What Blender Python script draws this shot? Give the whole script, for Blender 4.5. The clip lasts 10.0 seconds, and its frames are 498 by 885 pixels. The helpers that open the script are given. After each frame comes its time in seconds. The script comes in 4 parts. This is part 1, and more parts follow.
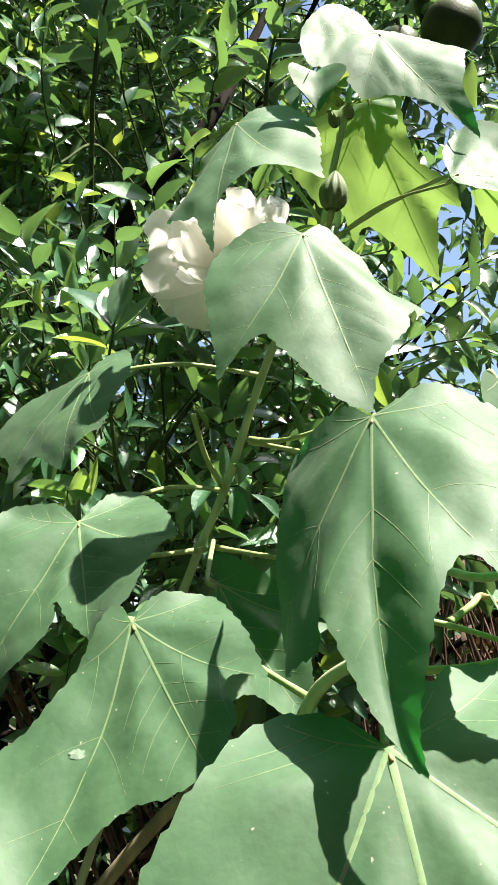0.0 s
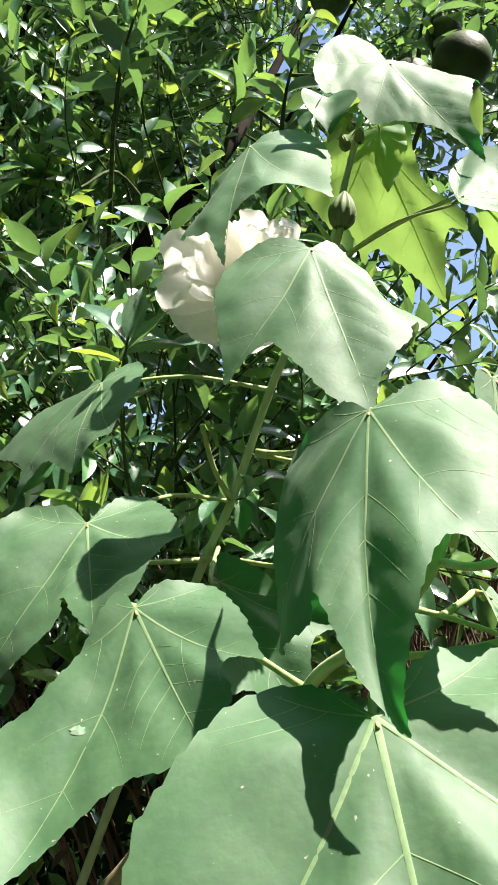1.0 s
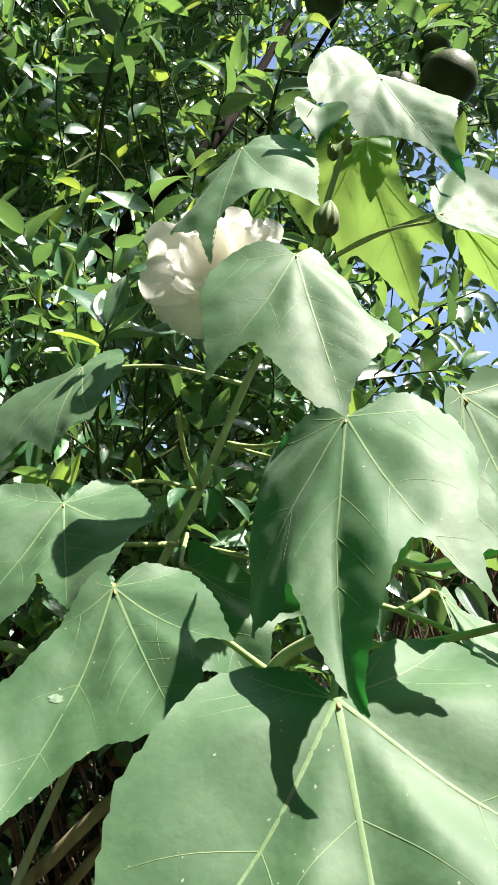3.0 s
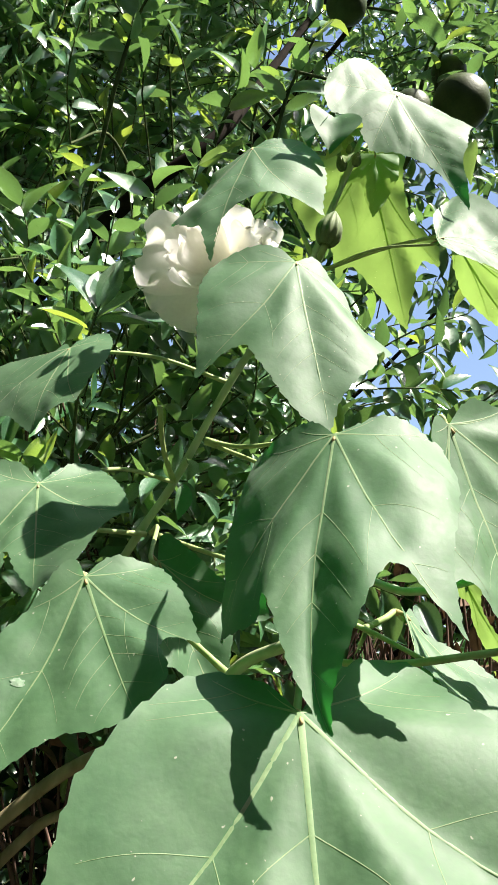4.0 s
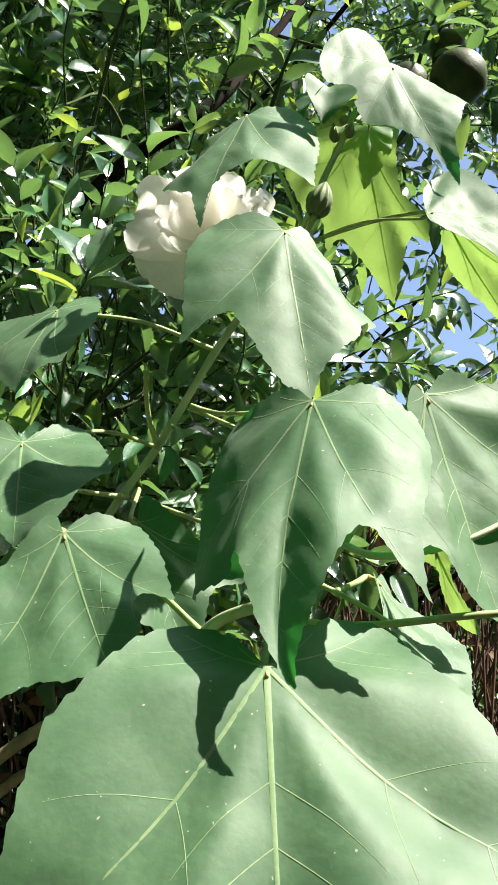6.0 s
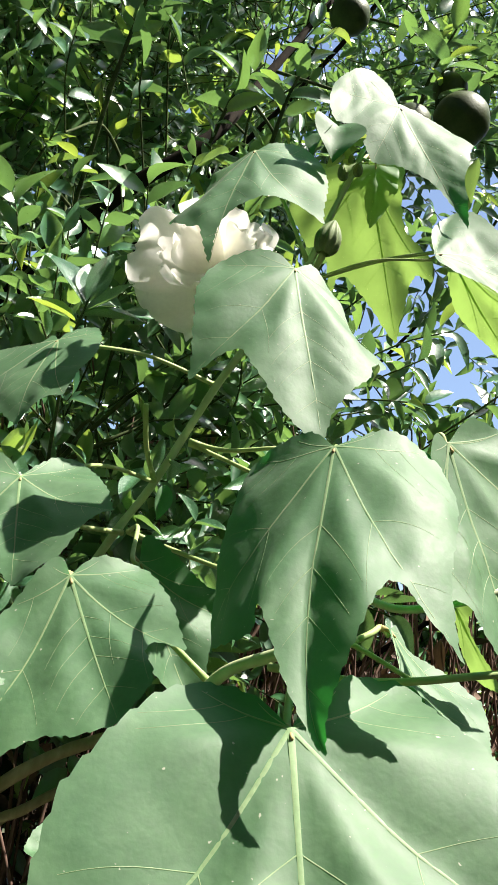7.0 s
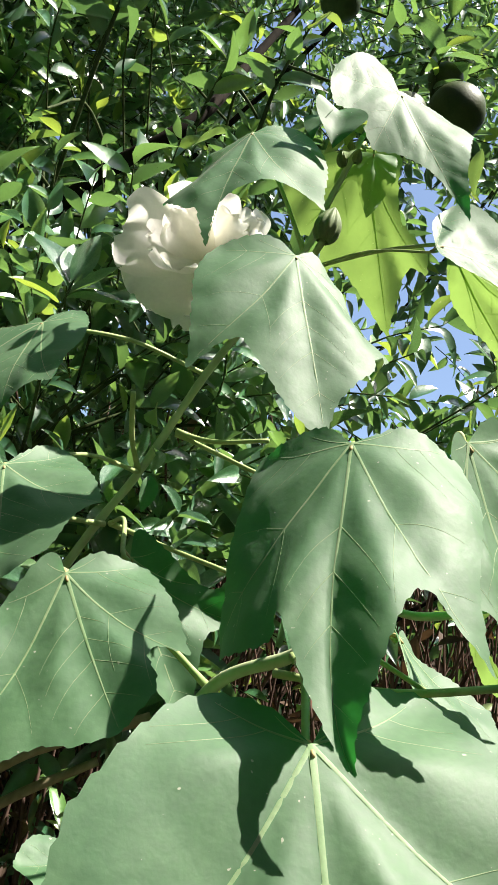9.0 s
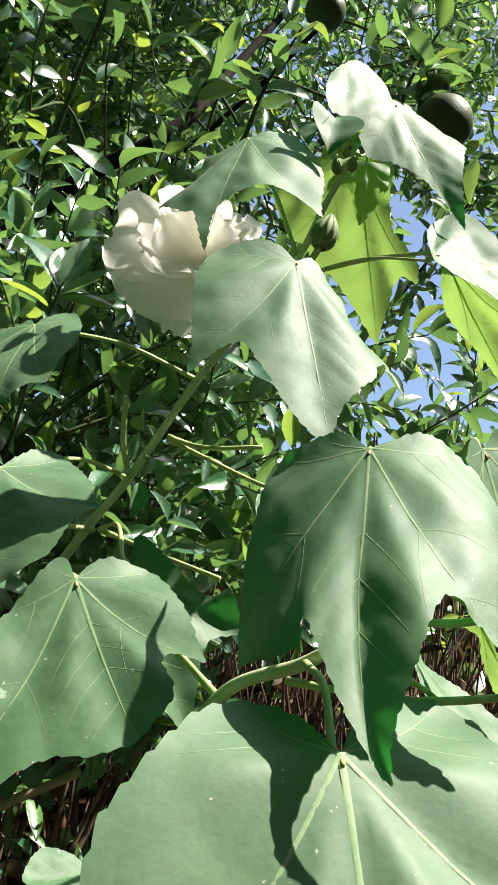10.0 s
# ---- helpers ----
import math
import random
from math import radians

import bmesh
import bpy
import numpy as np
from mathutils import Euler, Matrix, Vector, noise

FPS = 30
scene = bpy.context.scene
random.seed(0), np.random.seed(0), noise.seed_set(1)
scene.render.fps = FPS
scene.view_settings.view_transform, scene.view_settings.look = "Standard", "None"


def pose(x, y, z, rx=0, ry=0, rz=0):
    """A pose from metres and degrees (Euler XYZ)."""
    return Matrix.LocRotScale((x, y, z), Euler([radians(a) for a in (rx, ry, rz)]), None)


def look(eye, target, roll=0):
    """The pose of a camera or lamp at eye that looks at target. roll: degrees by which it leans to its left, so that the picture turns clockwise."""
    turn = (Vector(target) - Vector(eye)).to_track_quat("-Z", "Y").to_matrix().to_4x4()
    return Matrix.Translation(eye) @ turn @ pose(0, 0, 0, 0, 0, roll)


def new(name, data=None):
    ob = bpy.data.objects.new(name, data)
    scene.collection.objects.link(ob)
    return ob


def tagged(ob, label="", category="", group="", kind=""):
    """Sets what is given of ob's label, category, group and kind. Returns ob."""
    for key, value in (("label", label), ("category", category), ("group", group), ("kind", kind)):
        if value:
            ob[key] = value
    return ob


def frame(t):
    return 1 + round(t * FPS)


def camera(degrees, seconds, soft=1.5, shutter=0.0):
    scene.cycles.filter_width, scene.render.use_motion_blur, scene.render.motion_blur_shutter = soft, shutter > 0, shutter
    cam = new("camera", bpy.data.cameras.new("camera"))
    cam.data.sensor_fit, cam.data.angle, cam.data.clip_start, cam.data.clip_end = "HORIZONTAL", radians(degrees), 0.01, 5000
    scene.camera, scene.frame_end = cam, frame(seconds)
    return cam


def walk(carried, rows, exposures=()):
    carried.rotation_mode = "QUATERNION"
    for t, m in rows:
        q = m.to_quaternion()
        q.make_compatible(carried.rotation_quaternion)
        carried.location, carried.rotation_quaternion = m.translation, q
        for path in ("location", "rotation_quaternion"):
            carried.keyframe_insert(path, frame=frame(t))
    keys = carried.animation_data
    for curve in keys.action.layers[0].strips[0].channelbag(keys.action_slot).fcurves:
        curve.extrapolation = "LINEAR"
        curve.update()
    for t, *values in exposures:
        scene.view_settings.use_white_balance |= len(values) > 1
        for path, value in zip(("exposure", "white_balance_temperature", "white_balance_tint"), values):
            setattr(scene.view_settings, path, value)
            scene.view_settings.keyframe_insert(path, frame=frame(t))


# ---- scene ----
cam = camera(31.19, 10.0, soft=1.0)
PATH = [
    (0, (0.0000, 0.0000, 1.3000), (0.0000, 0.9703, 1.5420), 0.00),
    (0.5, (-0.0072, -0.0181, 1.2860), (-0.0255, 0.9427, 1.5624), 2.12),
    (1, (0.0051, -0.0100, 1.2787), (-0.0102, 0.9502, 1.5577), 1.44),
    (1.5, (0.0050, -0.0091, 1.2745), (-0.0068, 0.9519, 1.5506), 1.78),
    (2, (0.0102, -0.0196, 1.2805), (0.0048, 0.9402, 1.5611), 2.00),
    (2.5, (0.0021, -0.0335, 1.2738), (0.0075, 0.9281, 1.5482), 2.16),
    (4, (-0.0159, -0.0410, 1.2800), (0.0526, 0.9215, 1.5428), 10.13),
    (4.5, (-0.0209, -0.0495, 1.2759), (0.0427, 0.9133, 1.5386), 10.64),
    (5, (-0.0115, -0.0470, 1.2804), (0.0663, 0.9174, 1.5334), 10.71),
    (5.5, (-0.0095, -0.0487, 1.2727), (0.0725, 0.9212, 1.5018), 11.40),
    (7, (-0.0294, -0.0343, 1.2810), (0.0736, 0.9226, 1.5525), 13.05),
    (7.5, (-0.0437, -0.0211, 1.2745), (0.0847, 0.9285, 1.5602), 13.30),
    (8, (-0.0329, -0.0143, 1.2755), (0.1018, 0.9372, 1.5517), 13.66),
    (8.5, (-0.0411, -0.0114, 1.2737), (0.0964, 0.9415, 1.5442), 14.18),
    (9, (-0.0475, -0.0097, 1.2842), (0.0978, 0.9422, 1.5539), 13.86),
    (9.5, (-0.0587, -0.0145, 1.2824), (0.1233, 0.9283, 1.5619), 13.18),
    (10, (-0.0661, 0.0005, 1.2788), (0.1121, 0.9414, 1.5665), 13.82),
]
walk(cam, [(t, look(eye, target, roll)) for t, eye, target, roll in PATH], exposures=((0, 1.72), (1, 1.71), (2.5, 1.62), (5.5, 1.58), (8, 1.52), (10, 1.46)))
from mathutils import geometry

# ---- sky and sun ----
SUN_ELEVATION, SUN_AZIMUTH = 65.0, 106.0   # azimuth clockwise from +y
world = bpy.data.worlds.new("sky")
scene.world = world
world.use_nodes = True
wn = world.node_tree.nodes
sky = wn.new("ShaderNodeTexSky")
sky.sky_type = "NISHITA"
sky.sun_disc = False
sky.sun_elevation = radians(SUN_ELEVATION)
sky.sun_rotation = radians(SUN_AZIMUTH)
sky.dust_density = 1.8
sky.air_density = 1.0
sky.ozone_density = 1.4
wn["Background"].inputs["Strength"].default_value = 0.080
world.node_tree.links.new(sky.outputs["Color"], wn["Background"].inputs["Color"])
sun_data = bpy.data.lights.new("sun", "SUN")
sun_data.energy, sun_data.angle, sun_data.color = 5.0, radians(0.53), (1.0, 0.935, 0.835)
sun = new("sun", sun_data)
e, a = radians(SUN_ELEVATION), radians(SUN_AZIMUTH)
SUN_WAY = Vector((math.cos(e) * math.sin(a), math.cos(e) * math.cos(a), math.sin(e)))
sun.matrix_world = look(Vector((0, 0, 6)) + SUN_WAY, (0, 0, 6))


# ---- materials ----
def material(name):
    m = bpy.data.materials.new(name)
    m.use_nodes = True
    nt = m.node_tree
    b = nt.nodes["Principled BSDF"]
    return m, nt, b


def ramp(nt, fac, *stops):
    r = nt.nodes.new("ShaderNodeValToRGB")
    while len(r.color_ramp.elements) < len(stops):
        r.color_ramp.elements.new(0.5)
    for el, (p, c) in zip(r.color_ramp.elements, stops):
        el.position, el.color = p, (*c, 1)
    nt.links.new(fac, r.inputs["Fac"])
    return r.outputs["Color"]


def noise_tex(nt, scale, detail=4.0, rough=0.6, distort=0.0):
    tc = nt.nodes.new("ShaderNodeTexCoord")
    n = nt.nodes.new("ShaderNodeTexNoise")
    n.inputs["Scale"].default_value, n.inputs["Detail"].default_value = scale, detail
    n.inputs["Roughness"].default_value, n.inputs["Distortion"].default_value = rough, distort
    nt.links.new(tc.outputs["Object"], n.inputs["Vector"])
    return n.outputs["Fac"]


def blend(nt, fac, a, b, how="MIX"):
    mx = nt.nodes.new("ShaderNodeMix")
    mx.data_type, mx.blend_type = "RGBA", how
    for sock, v in ((0, fac), (6, a), (7, b)):
        if isinstance(v, (int, float)):
            mx.inputs[sock].default_value = v
        elif isinstance(v, tuple):
            mx.inputs[sock].default_value = (*v, 1)
        else:
            nt.links.new(v, mx.inputs[sock])
    return mx.outputs[2]


def bump(nt, b, height, strength, distance):
    bp = nt.nodes.new("ShaderNodeBump")
    bp.inputs["Strength"].default_value, bp.inputs["Distance"].default_value = strength, distance
    nt.links.new(height, bp.inputs["Height"])
    nt.links.new(bp.outputs["Normal"], b.inputs["Normal"])
    return bp


def leafy(name, dark, light, through_colour, rough, weight, scale, sheen=0.0, spec=0.5, bump_scale=300.0, bump_mm=0.2, varied=0.0, specks=False, coat=0.0, net=0.0, patchy=0.09):
    """A leaf: glossy or downy face, and light that comes through the blade."""
    m, nt, b = material(name)
    col = ramp(nt, noise_tex(nt, scale), (0.3, dark), (0.7, light))
    fine = noise_tex(nt, scale * 9, 5)
    col = blend(nt, 0.5, col, ramp(nt, fine, (0.35, (0.72, 0.72, 0.72)), (0.65, (1.15, 1.15, 1.1))), "MULTIPLY")
    trans = through_colour
    if varied:
        info = nt.nodes.new("ShaderNodeObjectInfo")
        geo = nt.nodes.new("ShaderNodeNewGeometry")
        add = nt.nodes.new("ShaderNodeMath")
        add.operation = "ADD"
        nt.links.new(info.outputs["Random"], add.inputs[0])
        nt.links.new(geo.outputs["Random Per Island"], add.inputs[1])
        fr = nt.nodes.new("ShaderNodeMath")
        fr.operation = "FRACT"
        nt.links.new(add.outputs[0], fr.inputs[0])
        var = ramp(nt, fr.outputs[0], (0.0, (0.4, 0.5, 0.55)), (0.5, (0.9, 0.95, 0.95)), (0.84, (1.25, 1.3, 1.1)), (1.0, (2.6, 1.9, 0.9)))
        col = blend(nt, varied, col, var, "MULTIPLY")
        trans = blend(nt, varied, (*through_colour,), var, "MULTIPLY")
    if specks:
        sp = noise_tex(nt, 420.0, 1, 0.5)
        col = blend(nt, ramp(nt, sp, (0.765, (0, 0, 0)), (0.79, (1, 1, 1))), col, (0.45, 0.5, 0.36))
    nt.links.new(col, b.inputs["Base Color"])
    rr = ramp(nt, fine, (0.3, (rough - patchy,) * 3), (0.7, (rough + patchy,) * 3))
    nt.links.new(rr, b.inputs["Roughness"])
    b.inputs["Specular IOR Level"].default_value = spec
    b.inputs["Sheen Weight"].default_value = sheen
    b.inputs["Coat Weight"].default_value, b.inputs["Coat Roughness"].default_value = coat, 0.27
    b.inputs["Sheen Roughness"].default_value = 0.45
    grain = bump(nt, b, noise_tex(nt, bump_scale, 3), 0.6, bump_mm / 1000)
    if net:
        tc = nt.nodes.new("ShaderNodeTexCoord")
        cells = nt.nodes.new("ShaderNodeTexVoronoi")
        cells.feature = "DISTANCE_TO_EDGE"
        cells.inputs["Scale"].default_value = 130.0
        nt.links.new(tc.outputs["Object"], cells.inputs["Vector"])
        swell = ramp(nt, cells.outputs["Distance"], (0.0, (0, 0, 0)), (0.22, (1, 1, 1)))
        mesh = bump(nt, b, swell, 0.45, net / 1000)
        nt.links.new(grain.outputs["Normal"], mesh.inputs["Normal"])
    tr = nt.nodes.new("ShaderNodeBsdfTranslucent")
    if isinstance(trans, tuple):
        tr.inputs["Color"].default_value = (*trans, 1)
    else:
        nt.links.new(trans, tr.inputs["Color"])
    mix = nt.nodes.new("ShaderNodeMixShader")
    mix.inputs[0].default_value = weight
    nt.links.new(b.outputs[0], mix.inputs[1])
    nt.links.new(tr.outputs[0], mix.inputs[2])
    nt.links.new(mix.outputs[0], nt.nodes["Material Output"].inputs["Surface"])
    return m


def barky(name, dark, light, rough, scale, relief_mm, stretch=0.25, spec=0.3):
    m, nt, b = material(name)
    tc = nt.nodes.new("ShaderNodeTexCoord")
    mp = nt.nodes.new("ShaderNodeMapping")
    mp.inputs["Scale"].default_value = (1, 1, stretch)
    nt.links.new(tc.outputs["Object"], mp.inputs["Vector"])
    n = nt.nodes.new("ShaderNodeTexNoise")
    n.inputs["Scale"].default_value, n.inputs["Detail"].default_value = scale, 6
    nt.links.new(mp.outputs[0], n.inputs["Vector"])
    nt.links.new(ramp(nt, n.outputs["Fac"], (0.3, dark), (0.7, light)), b.inputs["Base Color"])
    b.inputs["Roughness"].default_value = rough
    b.inputs["Specular IOR Level"].default_value = spec
    bump(nt, b, n.outputs["Fac"], 0.8, relief_mm / 1000)
    return m


HIBISCUS = leafy("hibiscus_leaf", (0.055, 0.147, 0.057), (0.096, 0.201, 0.088), (0.055, 0.47, 0.06), 0.62, 0.32, 30, sheen=0.07, spec=0.88, bump_scale=420, bump_mm=0.14, specks=True, net=0.05, patchy=0.03)
# Backlit copy of HIBISCUS: light through the blade is put into its colour.
BACKLIT_LEAF = leafy("backlit_hibiscus_leaf", (0.10, 0.22, 0.08), (0.16, 0.28, 0.11), (0.40, 0.62, 0.13), 0.6, 0.34, 14, sheen=0.15, spec=0.5, bump_scale=420, bump_mm=0.18, specks=True)
VEIN = leafy("leaf_vein", (0.18, 0.31, 0.13), (0.26, 0.38, 0.19), (0.5, 0.6, 0.2), 0.58, 0.2, 60, sheen=0.15)
# Paler copy of VEIN, with the same backlight put into its colour.
BACKLIT_VEIN = leafy("backlit_leaf_vein", (0.28, 0.38, 0.14), (0.36, 0.46, 0.18), (0.52, 0.72, 0.16), 0.5, 0.45, 60, sheen=0.2)
YOUNG = leafy("young_leaf", (0.20, 0.32, 0.10), (0.28, 0.38, 0.14), (0.5, 0.65, 0.12), 0.5, 0.35, 60, sheen=0.3)
STEM = barky("green_stem", (0.40, 0.47, 0.25), (0.56, 0.60, 0.38), 0.6, 120, 0.4)
PETIOLE = barky("petiole", (0.28, 0.38, 0.14), (0.42, 0.48, 0.21), 0.55, 150, 0.2)
WOODY = barky("woody_stem", (0.22, 0.18, 0.10), (0.42, 0.35, 0.21), 0.75, 90, 0.8)
PETAL = leafy("petal", (0.88, 0.84, 0.85), (0.93, 0.90, 0.91), (0.97, 0.95, 0.86), 0.6, 0.75, 25, sheen=0.1, spec=0.2, bump_scale=200, bump_mm=0.3)
BUD = leafy("bud", (0.12, 0.18, 0.07), (0.23, 0.29, 0.13), (0.2, 0.3, 0.08), 0.6, 0.08, 80, sheen=0.05, spec=0.3)
CITRUS = leafy("citrus_leaf", (0.030, 0.120, 0.056), (0.090, 0.225, 0.100), (0.30, 0.52, 0.12), 0.36, 0.23, 25, spec=1.0, bump_scale=120, bump_mm=0.5, varied=0.85, coat=1.0)
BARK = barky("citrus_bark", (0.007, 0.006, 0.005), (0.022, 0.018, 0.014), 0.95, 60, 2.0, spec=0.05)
TWIG = barky("citrus_twig", (0.03, 0.05, 0.02), (0.09, 0.11, 0.045), 0.8, 100, 0.4, spec=0.1)
RIND = leafy("green_rind", (0.035, 0.06, 0.016), (0.07, 0.095, 0.03), (0.05, 0.1, 0.02), 0.5, 0.02, 40, spec=0.3, bump_scale=420, bump_mm=0.5)
# Much darker leaf colour, with deep shade put into it.
SHADE_LEAF = leafy("shaded_thicket_leaf", (0.012, 0.030, 0.014), (0.028, 0.055, 0.024), (0.05, 0.12, 0.02), 0.6, 0.15, 20, spec=0.2)
STAIN = barky("dried_stain", (0.11, 0.20, 0.11), (0.27, 0.35, 0.26), 0.8, 500, 0.3)
JOINT = barky("leaf_joint", (0.30, 0.24, 0.10), (0.48, 0.36, 0.17), 0.6, 200, 0.3)
DRY = barky("dry_stem", (0.05, 0.03, 0.025), (0.20, 0.13, 0.10), 0.85, 70, 0.6, spec=0.1)
DEAD = leafy("dead_leaf", (0.05, 0.032, 0.024), (0.17, 0.11, 0.08), (0.16, 0.09, 0.04), 0.7, 0.12, 30, spec=0.25, varied=0.5)


# ---- geometry helpers ----
def mesh_of(name, verts, faces, mat, smooth=True):
    me = bpy.data.meshes.new(name)
    me.from_pydata([tuple(v) for v in verts], [], faces)
    if mat:
        me.materials.append(mat)
    if smooth:
        me.polygons.foreach_set("use_smooth", [True] * len(me.polygons))
    me.update()
    return me


def attach(ob, parent):
    ob.parent = parent
    ob.matrix_parent_inverse = parent.matrix_basis.inverted() if parent.parent is None else Matrix.Identity(4)
    return ob


def part(name, me, parent, label=""):
    return tagged(attach(new(name, me), parent), label)


def root(name, place, label, category, group=""):
    ob = new(name)
    ob.empty_display_size = 0.05
    ob.matrix_basis = Matrix.Translation(place)
    return tagged(ob, label, category, group)


def spline(points, n):
    """Catmull-Rom curve through points, n samples a span."""
    p = [Vector(q) for q in points]
    p = [2 * p[0] - p[1]] + p + [2 * p[-1] - p[-2]]
    out = []
    for i in range(1, len(p) - 2):
        for k in range(n):
            t = k / n
            out.append(0.5 * (2 * p[i] + (p[i + 1] - p[i - 1]) * t + (2 * p[i - 1] - 5 * p[i] + 4 * p[i + 1] - p[i + 2]) * t * t
                              + (3 * p[i] - p[i - 1] - 3 * p[i + 1] + p[i + 2]) * t ** 3))
    return out + [p[-2]]


def tube(path, r0, r1, sides=8, bumps=0.0, verts=None, faces=None, cap=True):
    """A tapered round stem along a path, appended to verts and faces."""
    verts = [] if verts is None else verts
    faces = [] if faces is None else faces
    start, n = len(verts), len(path)
    side = Vector((0.3, 0.9, 0.2))
    for i, p in enumerate(path):
        d = (path[min(i + 1, n - 1)] - path[max(i - 1, 0)]).normalized()
        x = d.cross(side).normalized()
        y = d.cross(x)
        side = x.cross(d)
        f = i / (n - 1)
        r = (r0 + (r1 - r0) * f) * (1 + bumps * noise.noise(p * 60))
        for k in range(sides):
            ang = 2 * math.pi * k / sides
            verts.append(p + r * (math.cos(ang) * x + math.sin(ang) * y))
    for i in range(n - 1):
        for k in range(sides):
            q = start + i * sides
            faces.append((q + k, q + (k + 1) % sides, q + sides + (k + 1) % sides, q + sides + k))
    if cap:
        faces.append(tuple(range(start, start + sides))[::-1])
        faces.append(tuple(range(start + (n - 1) * sides, start + n * sides)))
    return verts, faces


# ---- the cotton rose ----
ORDER = ("rR", "qR", "bR", "cR", "pR", "kR", "RT", "mR", "sR", "nR", "tip", "nL", "sL", "mL", "LT", "kL", "pL", "cL", "bL", "qL", "rL")
SHARP = ("RT", "tip", "LT")


def outline(lobes, rng):
    """The lobed, toothed edge of a leaf in its own flat measure, midrib from (0, 0) to about (1, 0)."""
    chains, chain = [], [Vector((0, 0, 0))]
    for k in (k for k in ORDER if k in lobes):
        chain.append(Vector((*lobes[k], 0)))
        if k in SHARP:
            chains.append(chain)
            chain = [Vector((*lobes[k], 0))]
    chains.append(chain + [Vector((0, 0, 0))])
    pts = []
    for c in chains:
        fine = spline(c, 40)
        for p in fine[:-1]:
            if not pts or (p - pts[-1]).length > 0.014:
                pts.append(p)
    out, run = [], 0.0
    centre = Vector((0.25, 0, 0))
    step = 0.07
    for i, p in enumerate(pts):
        d = pts[(i + 1) % len(pts)] - pts[i - 1]
        nrm = Vector((d.y, -d.x, 0))
        nrm = nrm.normalized() if nrm.length > 1e-6 else Vector((1, 0, 0))
        if nrm.dot(p - centre) < 0:
            nrm = -nrm
        run += (p - pts[i - 1]).length if i else 0
        saw = (run % step) / step
        if p.length > 0.12:
            p = p + nrm * (0.011 * (saw - 0.5) + 0.008 * noise.noise(Vector((run * 5, rng, 0))))
        out.append((p.x, p.y))
    return out


def inside(p, edge):
    """Whether a flat point lies within the closed edge."""
    hit, (x0, y0) = False, edge[-1]
    for x1, y1 in edge:
        if (y0 > p[1]) != (y1 > p[1]) and p[0] < (x1 - x0) * (p[1] - y0) / (y1 - y0) + x0:
            hit = not hit
        x0, y0 = x1, y1
    return hit


def vein_lines(lobes, edge):
    """Main and side veins as (list of flat points, width at root, width at end)."""
    lines = []

    def bowed(a, b, bow, n=14):
        a, b = Vector(a), Vector(b)
        s = Vector((-(b - a).y, (b - a).x))
        return [a + (b - a) * (k / n) + s * bow * math.sin(math.pi * k / n) for k in range(n + 1)]

    mains = [("tip", 0.0, 0.97, 0.0160), ("RT", -0.05, 0.95, 0.0115), ("LT", 0.05, 0.95, 0.0115), ("bR", -0.06, 0.85, 0.0075), ("bL", 0.06, 0.85, 0.0075), ("qR", -0.05, 0.7, 0.005), ("qL", 0.05, 0.7, 0.005)]
    main_lines = []
    for key, bow, reach, w in mains:
        main_lines.append((key, bowed((0, 0), Vector(lobes[key]) * reach, bow)))
        lines.append((main_lines[-1][1], w, 0.0016))
    for key, line in main_lines[:5]:
        end = line[-1]
        d = end.normalized()
        others = [p for k2, l2 in main_lines if k2 != key for p in l2[2:]]
        for f in (0.26, 0.44, 0.60, 0.76) if key == "tip" else (0.42, 0.68):
            p = line[round(f * 14)]
            for sgn in (1, -1):
                q, turn, run = p.copy(), sgn * radians(56), [p.copy()]
                for k in range(10):
                    turn -= sgn * radians(2.0)
                    q = q + 0.028 * Vector((d.x * math.cos(turn) - d.y * math.sin(turn), d.x * math.sin(turn) + d.y * math.cos(turn)))
                    ahead = q + (q - p) * 0.12
                    if not inside((ahead.x, ahead.y), edge) or min((q - o).length for o in others) < 0.05:
                        break
                    run.append(q.copy())
                if len(run) > 3:
                    lines.append((run, 0.0030 if key == "tip" else 0.0024, 0.0008))
    return lines


